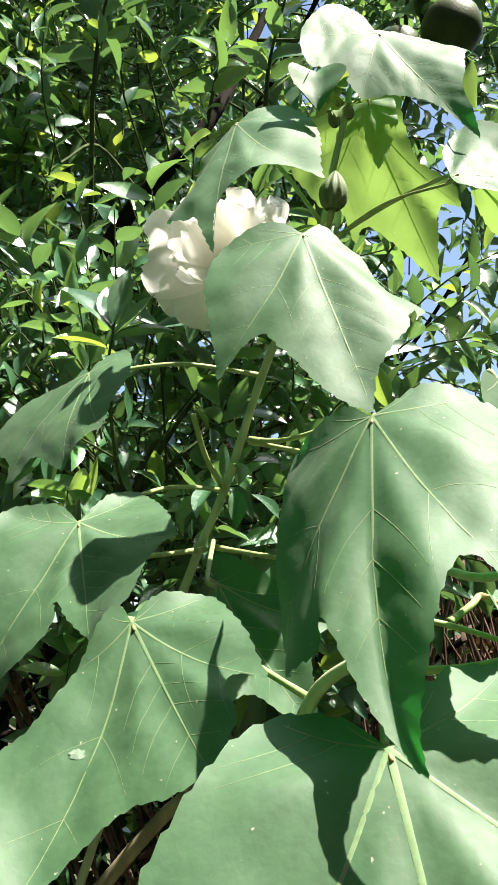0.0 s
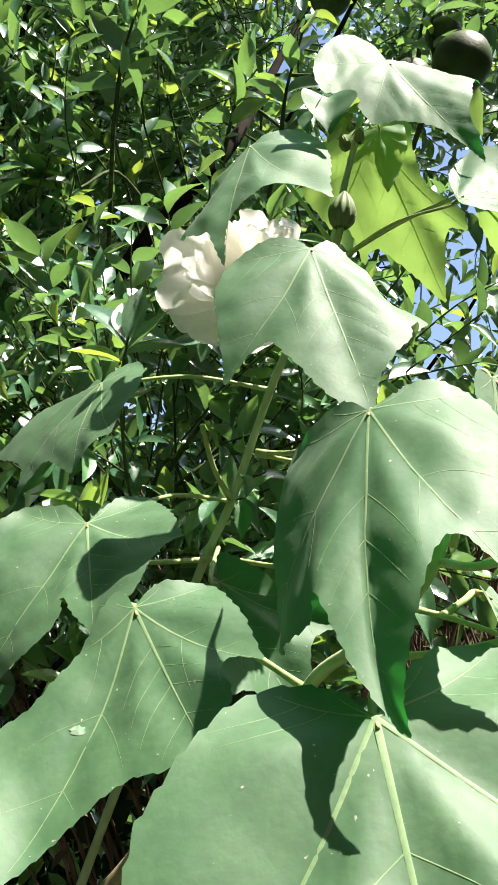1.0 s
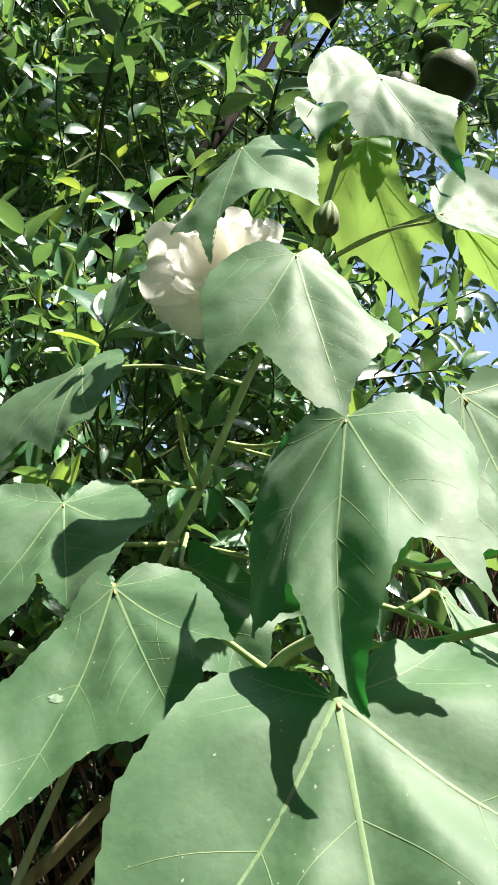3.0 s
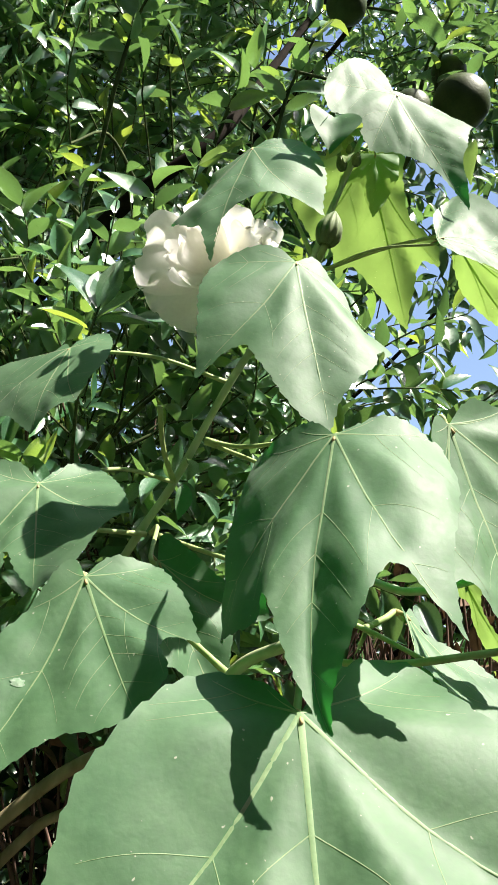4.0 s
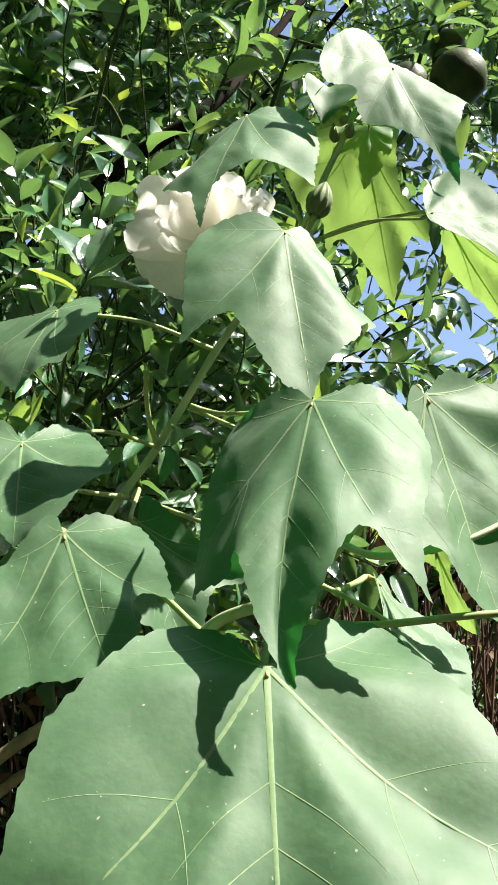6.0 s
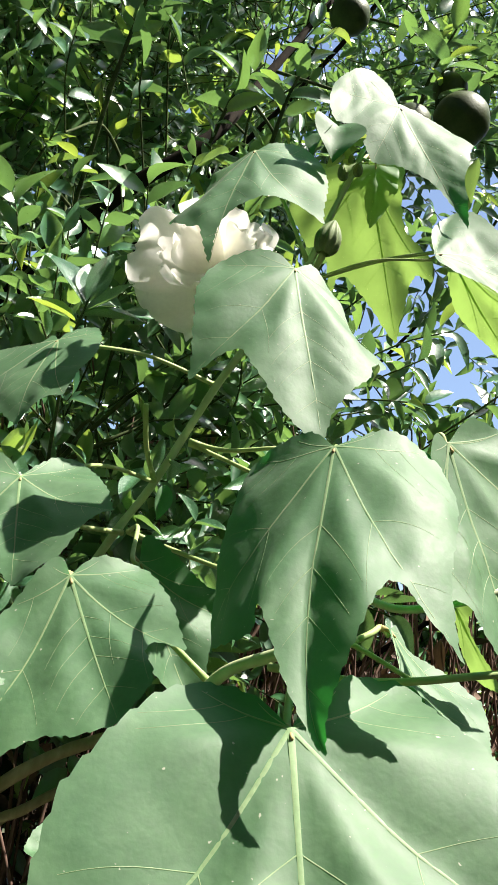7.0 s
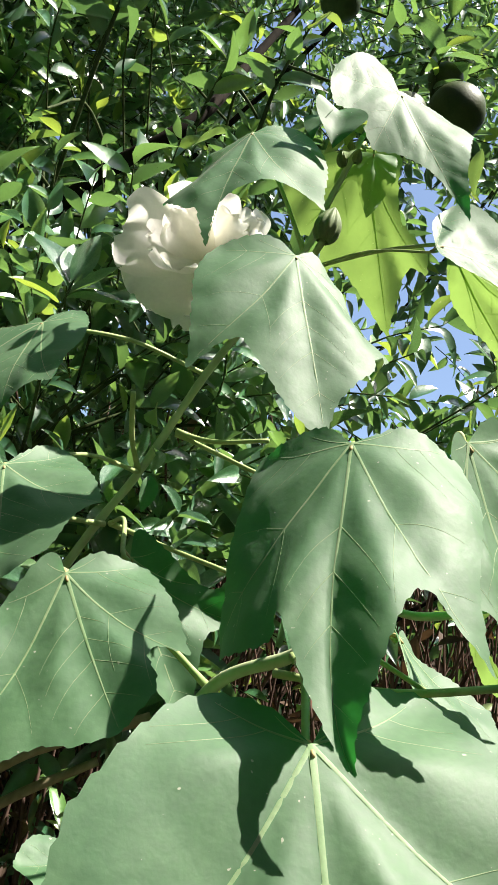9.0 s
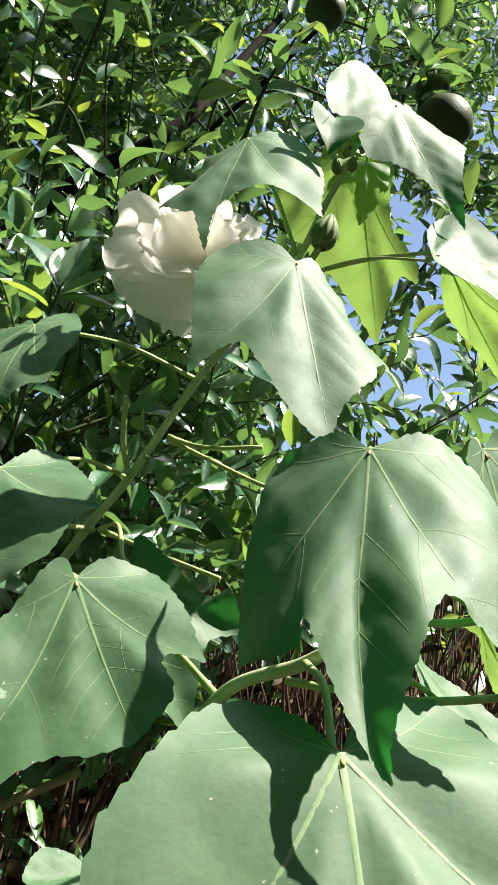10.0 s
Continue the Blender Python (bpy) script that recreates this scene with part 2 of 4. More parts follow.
def make_leaf(base, size, bend, lobes, seed, fold=0.0, pleat=1.0, skin=HIBISCUS):
    """Blade and veins as two meshes. bend: how the flat leaf is turned and curved in space, as factors of u, v, uu, uv, vv, uuu, uuv, uvv, vvv."""
    base, co = np.array(base), np.array(bend)

    def place(u, v):
        return base + size * (np.stack([u, v, u * u, u * v, v * v, u ** 3, u * u * v, u * v * v, v ** 3], -1) @ co)

    def normal(u, v):
        o, z = np.ones_like(u), 0 * u
        du = np.stack([o, z, 2 * u, v, z, 3 * u * u, 2 * u * v, v * v, z], -1) @ co
        dv = np.stack([z, o, z, u, 2 * v, z, u * u, 2 * u * v, 3 * v * v], -1) @ co
        n = np.cross(du, dv)
        return n / np.linalg.norm(n, axis=-1, keepdims=True)

    def crease(u, v):
        """A channel along the hanging middle lobe."""
        run = np.clip((u - 0.22) / 0.3, 0, 1)
        depth = fold * (np.minimum(np.abs(v), 0.2) - 0.1) * run * run * (3 - 2 * run)
        return size * depth[:, None] * np.array([-0.08, -0.95, -0.28])

    edge = np.array(outline(lobes, seed * 1.37))
    lines = vein_lines(lobes, edge.tolist())
    segs = [(np.array(ln[i]), np.array(ln[i + 1]), w) for ln, w, _ in lines for i in range(len(ln) - 1)]
    sa, sb = np.array([s[0] for s in segs]), np.array([s[1] for s in segs])
    sw = np.array([s[2] for s in segs])

    def relief(u, v):
        """The blade swells between its veins, and is a little uneven."""
        p = np.stack([u, v], -1)
        u, v = np.atleast_1d(u), np.atleast_1d(v)
        main, side = np.full(len(u), 9.0), np.full(len(u), 9.0)
        for a0, b0, w in zip(sa, sb, sw):
            ab = b0 - a0
            t = np.clip(((p - a0) @ ab) / (ab @ ab + 1e-12), 0, 1)
            dist = np.hypot(*(p - a0 - t[:, None] * ab).T)
            if w > 0.006:
                main = np.minimum(main, dist)
            else:
                side = np.minimum(side, dist)
        best = np.minimum(main, side)
        wob = np.array([noise.noise(Vector((x * 3.2, y * 3.2, seed))) * 0.016 + noise.noise(Vector((x * 8, y * 8, seed + 9.0))) * 0.007 for x, y in p])
        return size * (pleat * (0.066 * (1 - np.exp(-(main / 0.12) ** 2)) - 0.042 * np.minimum(1, np.hypot(u, v) * 3)) + 0.0035 * (1 - np.exp(-(best / 0.035) ** 2)) + wob * np.minimum(1, np.hypot(u, v) * 2))

    step, inner = 0.028, []
    lo, hi = edge.min(0), edge.max(0)
    ring = [tuple(p) for p in edge.tolist()]
    for a in np.arange(lo[0], hi[0], step):
        for k, c in enumerate(np.arange(lo[1], hi[1], step)):
            q = (a + step * (0.5 if k % 2 else 0.0), c)
            if inside(q, ring) and np.min(np.hypot(edge[:, 0] - q[0], edge[:, 1] - q[1])) > step * 0.55:
                inner.append(q)
    on_veins = np.array([tuple(p) for ln, w, _ in lines for p in ln[1:]])
    on_veins = np.array([p for i, p in enumerate(on_veins) if inside(p, ring) and np.min(np.hypot(*(edge - p).T)) > 0.012 and (i == 0 or np.min(np.hypot(*(on_veins[:i] - p).T)) > 0.012)])
    inner = [q for q in inner if np.min(np.hypot(*(on_veins - q).T)) > step * 0.5] + on_veins.tolist()
    flat = [Vector(p) for p in ring + inner]
    m = len(ring)
    cut = geometry.delaunay_2d_cdt(flat, [(k, (k + 1) % m) for k in range(m)], [], 1, 1e-5)
    uv = np.array([tuple(p) for p in cut[0]])
    u, v = uv[:, 0], uv[:, 1]
    verts = place(u, v) + normal(u, v) * relief(u, v)[:, None] + crease(u, v)
    faces = []
    for f in cut[2]:
        x0, x1, x2 = (uv[i] for i in f[:3])
        faces.append(tuple(f) if (x1[0] - x0[0]) * (x2[1] - x0[1]) - (x1[1] - x0[1]) * (x2[0] - x0[0]) > 0 else tuple(f)[::-1])
    blade = mesh_of("leaf", verts.tolist(), faces, skin)
    vv, vf = [], []
    for ln, w0, w1 in lines:
        q = np.array([tuple(p) for p in ln])
        d = np.gradient(q, axis=0)
        d /= np.linalg.norm(d, axis=1, keepdims=True) + 1e-9
        s = np.stack([-d[:, 1], d[:, 0]], -1)
        w = np.linspace(w0, w1, len(q))[:, None]
        nn = normal(q[:, 0], q[:, 1])
        lift = relief(q[:, 0], q[:, 1])[:, None] * nn + crease(q[:, 0], q[:, 1])
        mid = place(q[:, 0], q[:, 1]) + lift
        left, right = (place(*(q + sg * s * w * 0.5).T) + lift for sg in (1, -1))
        top = mid + nn * (w * size * 0.14 + 0.00010)
        left, right = left + nn * (w * size * 0.08 + 0.00006), right + nn * (w * size * 0.08 + 0.00006)
        st = len(vv)
        for row in zip(left, top, right):
            vv += [tuple(p) for p in row]
        for i in range(len(q) - 1):
            for k in range(2):
                a0 = st + i * 3
                vf.append((a0 + k, a0 + 3 + k, a0 + 4 + k, a0 + k + 1))
    return blade, mesh_of("veins", vv, vf, BACKLIT_VEIN if skin is BACKLIT_LEAF else VEIN)


plant = root("cotton_rose_shrub", (-0.3, 0.95, 0.0), "cotton rose shrub with broad lobed green leaves and white flower", "shrub")


def hibiscus_leaf(base, size, bend, lobes, petiole_from, label, seed, thick=0.0018, fold=0.0, pleat=1.0, skin=HIBISCUS):
    blade, veins = make_leaf(base, size, bend, lobes, seed, fold, pleat, skin)
    leaf = part("leaf", blade, plant, label)
    part("venation", veins, leaf, "pale raised veins")
    a0, b0 = Vector(petiole_from), Vector(base)
    n = Vector(np.cross(bend[0], bend[1])).normalized()
    x = Vector(bend[0]).normalized()
    far = (b0 - a0).length
    path = spline([a0, a0.lerp(b0, 0.5) + Vector((0, 0, 0.06 * far)), b0 - n * 0.005 - x * 0.005, b0 - n * 0.0026 + x * 0.002], 8)
    pv, pf = tube(path, thick, thick * 0.8, 8)
    tube(path[:4], thick * 1.3, thick * 0.95, 8, 0, pv, pf)
    part("petiole", mesh_of("petiole", pv, pf, PETIOLE), leaf, "pale green leaf stalk")
    part("leaf_joint", mesh_of("leaf_joint", *tube(spline([b0 - n * 0.0045 - x * 0.004, b0 - n * 0.0015, b0 + n * 0.0004 + x * 0.005], 4), thick * 1.05, 0.0006, 8), JOINT), leaf, "orange-tinged swollen joint")
    return leaf


hibiscus_leaf(
    (0.0345, 0.5230, 1.5688), 0.141,
    ((0.119, -0.618, -0.91), (0.815, 0.122, 0.032), (0.157, 0.325, -0.134), (0.248, -0.277, 0.095), (-0.207, 0.292, -0.413), (-0.107, -0.137, 0.096), (-0.114, 0.165, 0.098), (0.177, 0.009, 0.4), (-0.245, -0.006, 0.113)),
    dict(rR=(-0.061, 0.082), qR=(-0.068, 0.167), bR=(0.033, 0.307), cR=(0.19, 0.382), pR=(0.372, 0.368), kR=(0.296, 0.633), RT=(0.335, 0.747), mR=(0.625, 0.348), sR=(0.742, 0.209), nR=(0.85, 0.121), tip=(1.034, 0.058), nL=(0.905, -0.098), sL=(0.651, -0.241), mL=(0.536, -0.332), LT=(0.66, -0.558), kL=(0.509, -0.531), pL=(0.341, -0.52), cL=(0.141, -0.524), bL=(-0.02, -0.454), qL=(-0.093, -0.306), rL=(-0.085, -0.12)),
    petiole_from=(0.05, 0.652, 1.61), label='pale sunlit lobed leaf with a drooping tip', seed=65, pleat=0.5)
hibiscus_leaf(
    (0.0486, 0.3400, 1.3955), 0.136,
    ((-0.148, -0.705, -0.923), (0.558, -0.314, 0.131), (0.011, 0.033, -0.265), (0.184, -0.183, 0.009), (0.188, 0.322, -0.221), (0.11, 0.078, 0.302), (-0.286, 0.173, 0.021), (0.198, 0.271, 0.129), (-0.13, 0.084, -0.151)),
    dict(rR=(-0.033, 0.084), qR=(-0.102, 0.278), bR=(-0.085, 0.553), cR=(0.119, 0.608), pR=(0.352, 0.556), kR=(0.519, 0.579), RT=(0.635, 0.613), mR=(0.563, 0.503), sR=(0.469, 0.299), nR=(0.729, 0.153), tip=(1.105, -0.008), nL=(0.829, -0.095), sL=(0.563, -0.219), mL=(0.646, -0.289), LT=(0.63, -0.709), kL=(0.511, -0.651), pL=(0.373, -0.58), cL=(0.196, -0.541), bL=(-0.061, -0.557), qL=(-0.1, -0.31), rL=(-0.092, -0.144)),
    petiole_from=(0.085, 0.4, 1.375), label='large green lobed leaf folded over its middle', seed=66, fold=0.38, pleat=0.35)
hibiscus_leaf(
    (0.0432, 0.2911, 1.2749), 0.168,
    ((0.104, -0.696, -0.709), (0.983, 0, 0.139), (0.024, 0.173, -0.17), (0, -0.157, 0.163), (0.013, 0.12, -0.107), (0.011, -0.009, 0.049), (-0.035, -0.052, -0.018), (0.014, -0.049, 0.102), (0.001, 0.034, -0.033)),
    dict(rR=(-0.101, 0.065), qR=(-0.198, 0.181), bR=(-0.231, 0.329), cR=(-0.065, 0.387), pR=(0.07, 0.461), RT=(0.54, 0.64), sR=(0.69, 0.33), tip=(0.95, -0.01), sL=(0.66, -0.36), LT=(0.67, -0.56), kL=(0.226, -0.479), pL=(0.12, -0.443), cL=(0, -0.351), bL=(-0.131, -0.219), qL=(-0.11, -0.099), rL=(-0.055, -0.038)),
    petiole_from=(0.056, 0.388, 1.307), label='very broad flat green leaf with a shadow across it', seed=68, pleat=0.8)
veined_leaf = hibiscus_leaf(
    (-0.0513, 0.3970, 1.3182), 0.112,
    ((0.351, -0.531, -0.77), (0.9, 0.048, 0.373), (-0.069, -0.17, 0.102), (-0.061, -0.276, 0.215), (0.017, 0.2, -0.194), (0.07, 0.104, -0.047), (-0.033, 0.079, 0.021), (-0.037, -0.391, 0.315), (0.073, 0.249, -0.175)),
    dict(rR=(-0.06, 0.078), qR=(-0.088, 0.187), bR=(-0.031, 0.345), cR=(0.108, 0.374), pR=(0.275, 0.409), RT=(0.5, 0.404), mR=(0.425, 0.317), sR=(0.466, 0.244), nR=(0.647, 0.237), tip=(0.751, 0.08), nL=(0.764, -0.069), sL=(0.719, -0.205), mL=(0.752, -0.387), LT=(0.867, -0.684), pL=(0.371, -0.673), cL=(0.245, -0.459), bL=(0.097, -0.275), qL=(-0.072, -0.097), rL=(-0.087, -0.022)),
    petiole_from=(0.03, 0.425, 1.284), label='broad green lobed leaf with pale veins', seed=67, pleat=0.6)
hibiscus_leaf(
    (-0.1091, 0.5663, 1.3887), 0.121,
    ((0.188, -0.637, -0.74), (0.991, 0.104, 0.159), (0.005, -0.04, 0.049), (-0.123, -0.449, 0.403), (0.007, -0.025, -0.044), (0.004, 0.007, -0.014), (-0.12, -0.036, 0.058), (-0.044, 0.061, 0.125), (-0.006, -0.03, 0.036)),
    dict(rR=(-0.14, 0.096), qR=(-0.255, 0.204), bR=(-0.259, 0.355), pR=(0.104, 0.479), RT=(0.324, 0.515), sR=(0.564, 0.378), nR=(0.829, 0.251), tip=(0.875, -0.001), nL=(0.637, -0.114), sL=(0.533, -0.151), mL=(0.714, -0.229), LT=(0.841, -0.725), pL=(0.134, -0.605), bL=(-0.166, -0.37), qL=(-0.162, -0.137), rL=(-0.094, -0.052)),
    petiole_from=(-0.02, 0.721, 1.44), label='dark green lobed leaf half in shade', seed=69, pleat=0.6)
hibiscus_leaf(
    (-0.0096, 0.6110, 1.7070), 0.137,
    ((-0.184, -0.617, -0.853), (0.575, -0.352, 0.056), (-0.022, 0.117, -0.213), (0.237, -0.21, -0.179), (0.583, 0.59, -0.019), (0.086, 0.052, 0.12), (0.056, 0.038, 0.13), (-0.167, -0.195, 0.132), (-0.108, 0.071, -0.262)),
    dict(rR=(-0.117, 0.131), qR=(-0.184, 0.327), bR=(-0.12, 0.473), cR=(0.167, 0.543), pR=(0.393, 0.557), RT=(0.569, 0.571), mR=(0.491, 0.413), sR=(0.582, 0.18), nR=(0.734, 0.014), tip=(1.094, 0.012), nL=(0.908, -0.066), sL=(0.797, -0.125), mL=(0.811, -0.186), LT=(0.7, -0.62), kL=(0.6, -0.337), pL=(0.37, -0.344), bL=(0.081, -0.337), qL=(0.06, -0.127), rL=(-0.001, -0.047)),
    petiole_from=(0.058, 0.642, 1.638), label='pale lobed leaf arched over the flower', seed=70, pleat=0.5)
hibiscus_leaf(
    (0.1050, 0.6250, 1.8000), 0.139,
    ((0.327, -0.391, -0.837), (0.699, 0.3, 0.37), (0.301, 0.176, -0.159), (-0.184, -0.562, 0.308), (0.116, 0.079, -0.43), (-0.234, -0.136, 0.118), (-0.094, -0.045, -0.381), (-0.064, 0.007, -0.071), (-0.013, -0.021, 0.12)),
    dict(rR=(-0.035, 0.001), qR=(-0, 0.145), bR=(0.031, 0.31), cR=(0.059, 0.538), pR=(0.155, 0.642), RT=(0.057, 0.782), mR=(0.511, 0.381), sR=(0.756, 0.215), nR=(0.973, 0.107), tip=(1.12, 0.036), nL=(0.914, 0.004), sL=(0.693, -0.049), mL=(0.487, -0.206), LT=(0.307, -0.418), kL=(0.195, -0.435), pL=(0.063, -0.449), cL=(-0.089, -0.619), bL=(-0.299, -0.593), qL=(-0.419, -0.325), rL=(-0.375, -0.076)),
    petiole_from=(0.08, 0.627, 1.745), label='pale topmost lobed leaf with serrated edge', seed=72, pleat=0.3)
hibiscus_leaf(
    (-0.1241, 0.6594, 1.5205), 0.123,
    ((-0.156, -0.796, -0.838), (0.981, -0.622, -0.015), (0.024, -0.076, -0.113), (-0.377, 0.462, 0.465), (-0.145, 0.67, 0.066), (0.092, 0.265, 0.068), (-0.063, -0.498, -0.102), (0.175, -0.66, -0.045), (-0.094, 0.392, 0.175)),
    dict(rR=(-0.105, 0.019), qR=(-0.238, 0.101), bR=(-0.231, 0.198), cR=(0.171, 0.363), pR=(0.555, 0.418), RT=(0.812, 0.449), sR=(0.729, 0.262), tip=(0.89, 0.057), sL=(0.664, -0.2), mL=(0.694, -0.368), LT=(0.803, -0.622), kL=(0.579, -0.489), pL=(0.368, -0.754), cL=(0.292, -0.608), bL=(0.113, -0.397), qL=(0.065, -0.132), rL=(-0.043, -0.054)),
    petiole_from=(0.011, 0.698, 1.531), label='grey-green lobed leaf seen almost edge on', seed=71, pleat=0.25)
hibiscus_leaf(
    (0.1020, 0.3460, 1.4130), 0.117,
    ((0.573, -0.08, -0.822), (0.786, 0.349, 0.511), (0.014, -0.015, 0.011), (-0.071, 0.123, -0.056), (0.047, -0.107, 0.013), (-0.028, 0.021, -0.016), (0.023, 0.047, -0.016), (-0.003, -0.01, 0.051), (-0.004, 0.017, -0.013)),
    dict(rR=(-0.07, 0.17), qR=(0.03, 0.38), bR=(-0.02, 0.56), pR=(0.32, 0.52), RT=(0.64, 0.58), sR=(0.56, 0.24), tip=(0.95, -0.18), nL=(0.787, -0.316), sL=(0.583, -0.349), LT=(0.566, -0.506), pL=(0.343, -0.489), bL=(0.24, -0.25), qL=(0.02, -0.12), rL=(-0.05, -0.04)),
    petiole_from=(0.094, 0.4, 1.35), label='broad pale green lobed leaf', seed=74, pleat=0.6)
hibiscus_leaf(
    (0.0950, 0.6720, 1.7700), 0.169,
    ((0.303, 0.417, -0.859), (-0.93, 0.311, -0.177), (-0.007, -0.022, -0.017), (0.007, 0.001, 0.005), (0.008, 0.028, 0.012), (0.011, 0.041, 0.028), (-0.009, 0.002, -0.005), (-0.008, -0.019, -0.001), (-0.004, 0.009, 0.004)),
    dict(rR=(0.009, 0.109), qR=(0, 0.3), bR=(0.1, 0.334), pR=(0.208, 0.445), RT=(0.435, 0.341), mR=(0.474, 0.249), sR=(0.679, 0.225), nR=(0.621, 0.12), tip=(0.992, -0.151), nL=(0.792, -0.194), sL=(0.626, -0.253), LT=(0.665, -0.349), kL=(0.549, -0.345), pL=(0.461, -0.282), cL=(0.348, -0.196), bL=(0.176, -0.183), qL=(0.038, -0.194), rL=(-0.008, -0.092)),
    petiole_from=(0.079, 0.628, 1.735), label='yellow-green leaf lit through from behind', seed=75, skin=BACKLIT_LEAF)
hibiscus_leaf(
    (0.1430, 0.5640, 1.6340), 0.115,
    ((0.422, -0.022, 0.108), (-0.082, 0.651, 0.955), (0.156, -0.026, -0.411), (0.135, -0.279, -0.127), (0.425, -0.102, 0.166), (0.285, -0.021, 0.158), (0.039, -0.071, -0.162), (0.007, -0.04, -0.149), (0.083, -0.003, 0.102)),
    dict(rR=(-0.021, 0.097), qR=(-0.031, 0.282), bR=(0.148, 0.505), cR=(0.367, 0.559), pR=(0.583, 0.494), RT=(0.868, 0.357), sR=(0.835, 0.217), tip=(1.064, 0.097), sL=(0.819, -0.177), LT=(0.785, -0.281), pL=(0.563, -0.138), bL=(0.276, -0.136), qL=(0.023, -0.116), rL=(-0.024, 0.045)),
    petiole_from=(0.06, 0.64, 1.62), label='pale leaf with a yellow-green underside', seed=73, thick=0.0012, pleat=0.4)
hibiscus_leaf(
    (-0.019, 0.514, 1.346), 0.108,
    ((0.583, -0.004, -0.827), (0.696, 0.531, 0.487), (0, -0.022, 0.003), (-0.005, -0.114, 0.001), (0.211, -0.376, 0.106), (-0.001, 0.009, 0.005), (0.05, -0.012, 0.034), (-0.05, -0.066, 0.045), (-0.114, -0.057, -0.052)),
    dict(rR=(-0.13, 0.08), qR=(0.02, 0.22), bR=(0.30, 0.40), pR=(0.32, 0.52), RT=(0.56, 0.50), sR=(0.56, 0.24), tip=(0.96, -0.01), sL=(0.56, -0.24), LT=(0.60, -0.58), pL=(0.32, -0.52), bL=(0.30, -0.49), qL=(0.09, -0.27), rL=(0.04, -0.06)),
    petiole_from=(-0.031, 0.729, 1.394), label='dark green leaf in deep shade', seed=76)
hibiscus_leaf(
    (0.1101, 0.4080, 1.3303), 0.085,
    ((0.404, -0.652, -0.897), (0.57, 0.598, 0.181), (0.113, 0.039, 0.364), (-0.034, -0.046, -0.069), (0.008, 0.061, 0.382), (-0.031, 0.018, -0.087), (0.012, -0.018, -0.038), (0.03, 0.007, 0.09), (-0.012, 0.009, 0.006)),
    dict(rR=(-0.02, 0.074), qR=(0.04, 0.101), bR=(0.163, 0.136), cR=(0.282, 0.291), pR=(0.452, 0.411), RT=(0.641, 0.48), mR=(0.766, 0.361), sR=(0.873, 0.189), tip=(1.001, 0.005), sL=(0.721, -0.123), LT=(0.786, -0.603), pL=(0.559, -0.578), bL=(0.219, -0.127), qL=(0.071, -0.049), rL=(-0.049, -0.026)),
    petiole_from=(0.088, 0.40, 1.318), label='small pale lobed leaf with a twisted edge', seed=78, pleat=0.5)
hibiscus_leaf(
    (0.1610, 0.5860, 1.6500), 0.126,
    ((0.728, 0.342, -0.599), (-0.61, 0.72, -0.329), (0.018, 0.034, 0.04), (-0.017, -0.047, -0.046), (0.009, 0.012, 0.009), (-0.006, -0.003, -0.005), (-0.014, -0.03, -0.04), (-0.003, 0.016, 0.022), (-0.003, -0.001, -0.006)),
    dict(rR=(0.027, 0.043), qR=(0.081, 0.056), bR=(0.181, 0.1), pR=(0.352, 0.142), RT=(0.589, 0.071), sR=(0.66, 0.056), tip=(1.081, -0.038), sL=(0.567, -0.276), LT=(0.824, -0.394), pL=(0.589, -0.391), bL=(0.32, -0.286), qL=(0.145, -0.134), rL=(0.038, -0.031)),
    petiole_from=(0.06, 0.64, 1.62), label='yellow-green leaf seen from below against the light', seed=81, skin=BACKLIT_LEAF)
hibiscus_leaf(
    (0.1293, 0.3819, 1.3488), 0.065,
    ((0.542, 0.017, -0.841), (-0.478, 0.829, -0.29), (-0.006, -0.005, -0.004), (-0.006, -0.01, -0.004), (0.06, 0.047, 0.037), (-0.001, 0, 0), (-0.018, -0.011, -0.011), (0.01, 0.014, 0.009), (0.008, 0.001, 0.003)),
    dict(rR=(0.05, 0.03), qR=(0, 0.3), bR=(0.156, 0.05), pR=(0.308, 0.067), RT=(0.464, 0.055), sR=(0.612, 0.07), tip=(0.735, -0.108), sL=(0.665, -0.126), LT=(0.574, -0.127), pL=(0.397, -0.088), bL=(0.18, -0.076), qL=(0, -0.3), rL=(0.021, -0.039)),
    petiole_from=(0.1, 0.4, 1.36), label='narrow yellow-green leaf lit from behind', seed=83, skin=BACKLIT_LEAF)
hibiscus_leaf(
    (-0.013, 0.400, 1.206), 0.052,
    ((0.486, -0.743, -0.453), (0.869, 0.504, 0.114), (0.05, -0.086, 0.169), (-0.076, 0.048, -0.125), (0, 0.036, -0.126), (-0.013, 0.026, 0.08), (0.05, -0.001, 0), (-0.034, -0.017, -0.029), (-0.02, 0.009, -0.066)),
    dict(rR=(-0.08, 0.25), qR=(-0.18, 0.43), bR=(0.07, 0.59), pR=(0.32, 0.52), RT=(0.64, 0.58), sR=(0.56, 0.24), tip=(0.88, 0.11), sL=(0.56, -0.24), LT=(0.64, -0.58), pL=(0.32, -0.52), bL=(-0.02, -0.56), qL=(-0.25, -0.30), rL=(-0.13, -0.08)),
    petiole_from=(0.0, 0.47, 1.16), label='small low pale green leaf behind a broad one', seed=84)

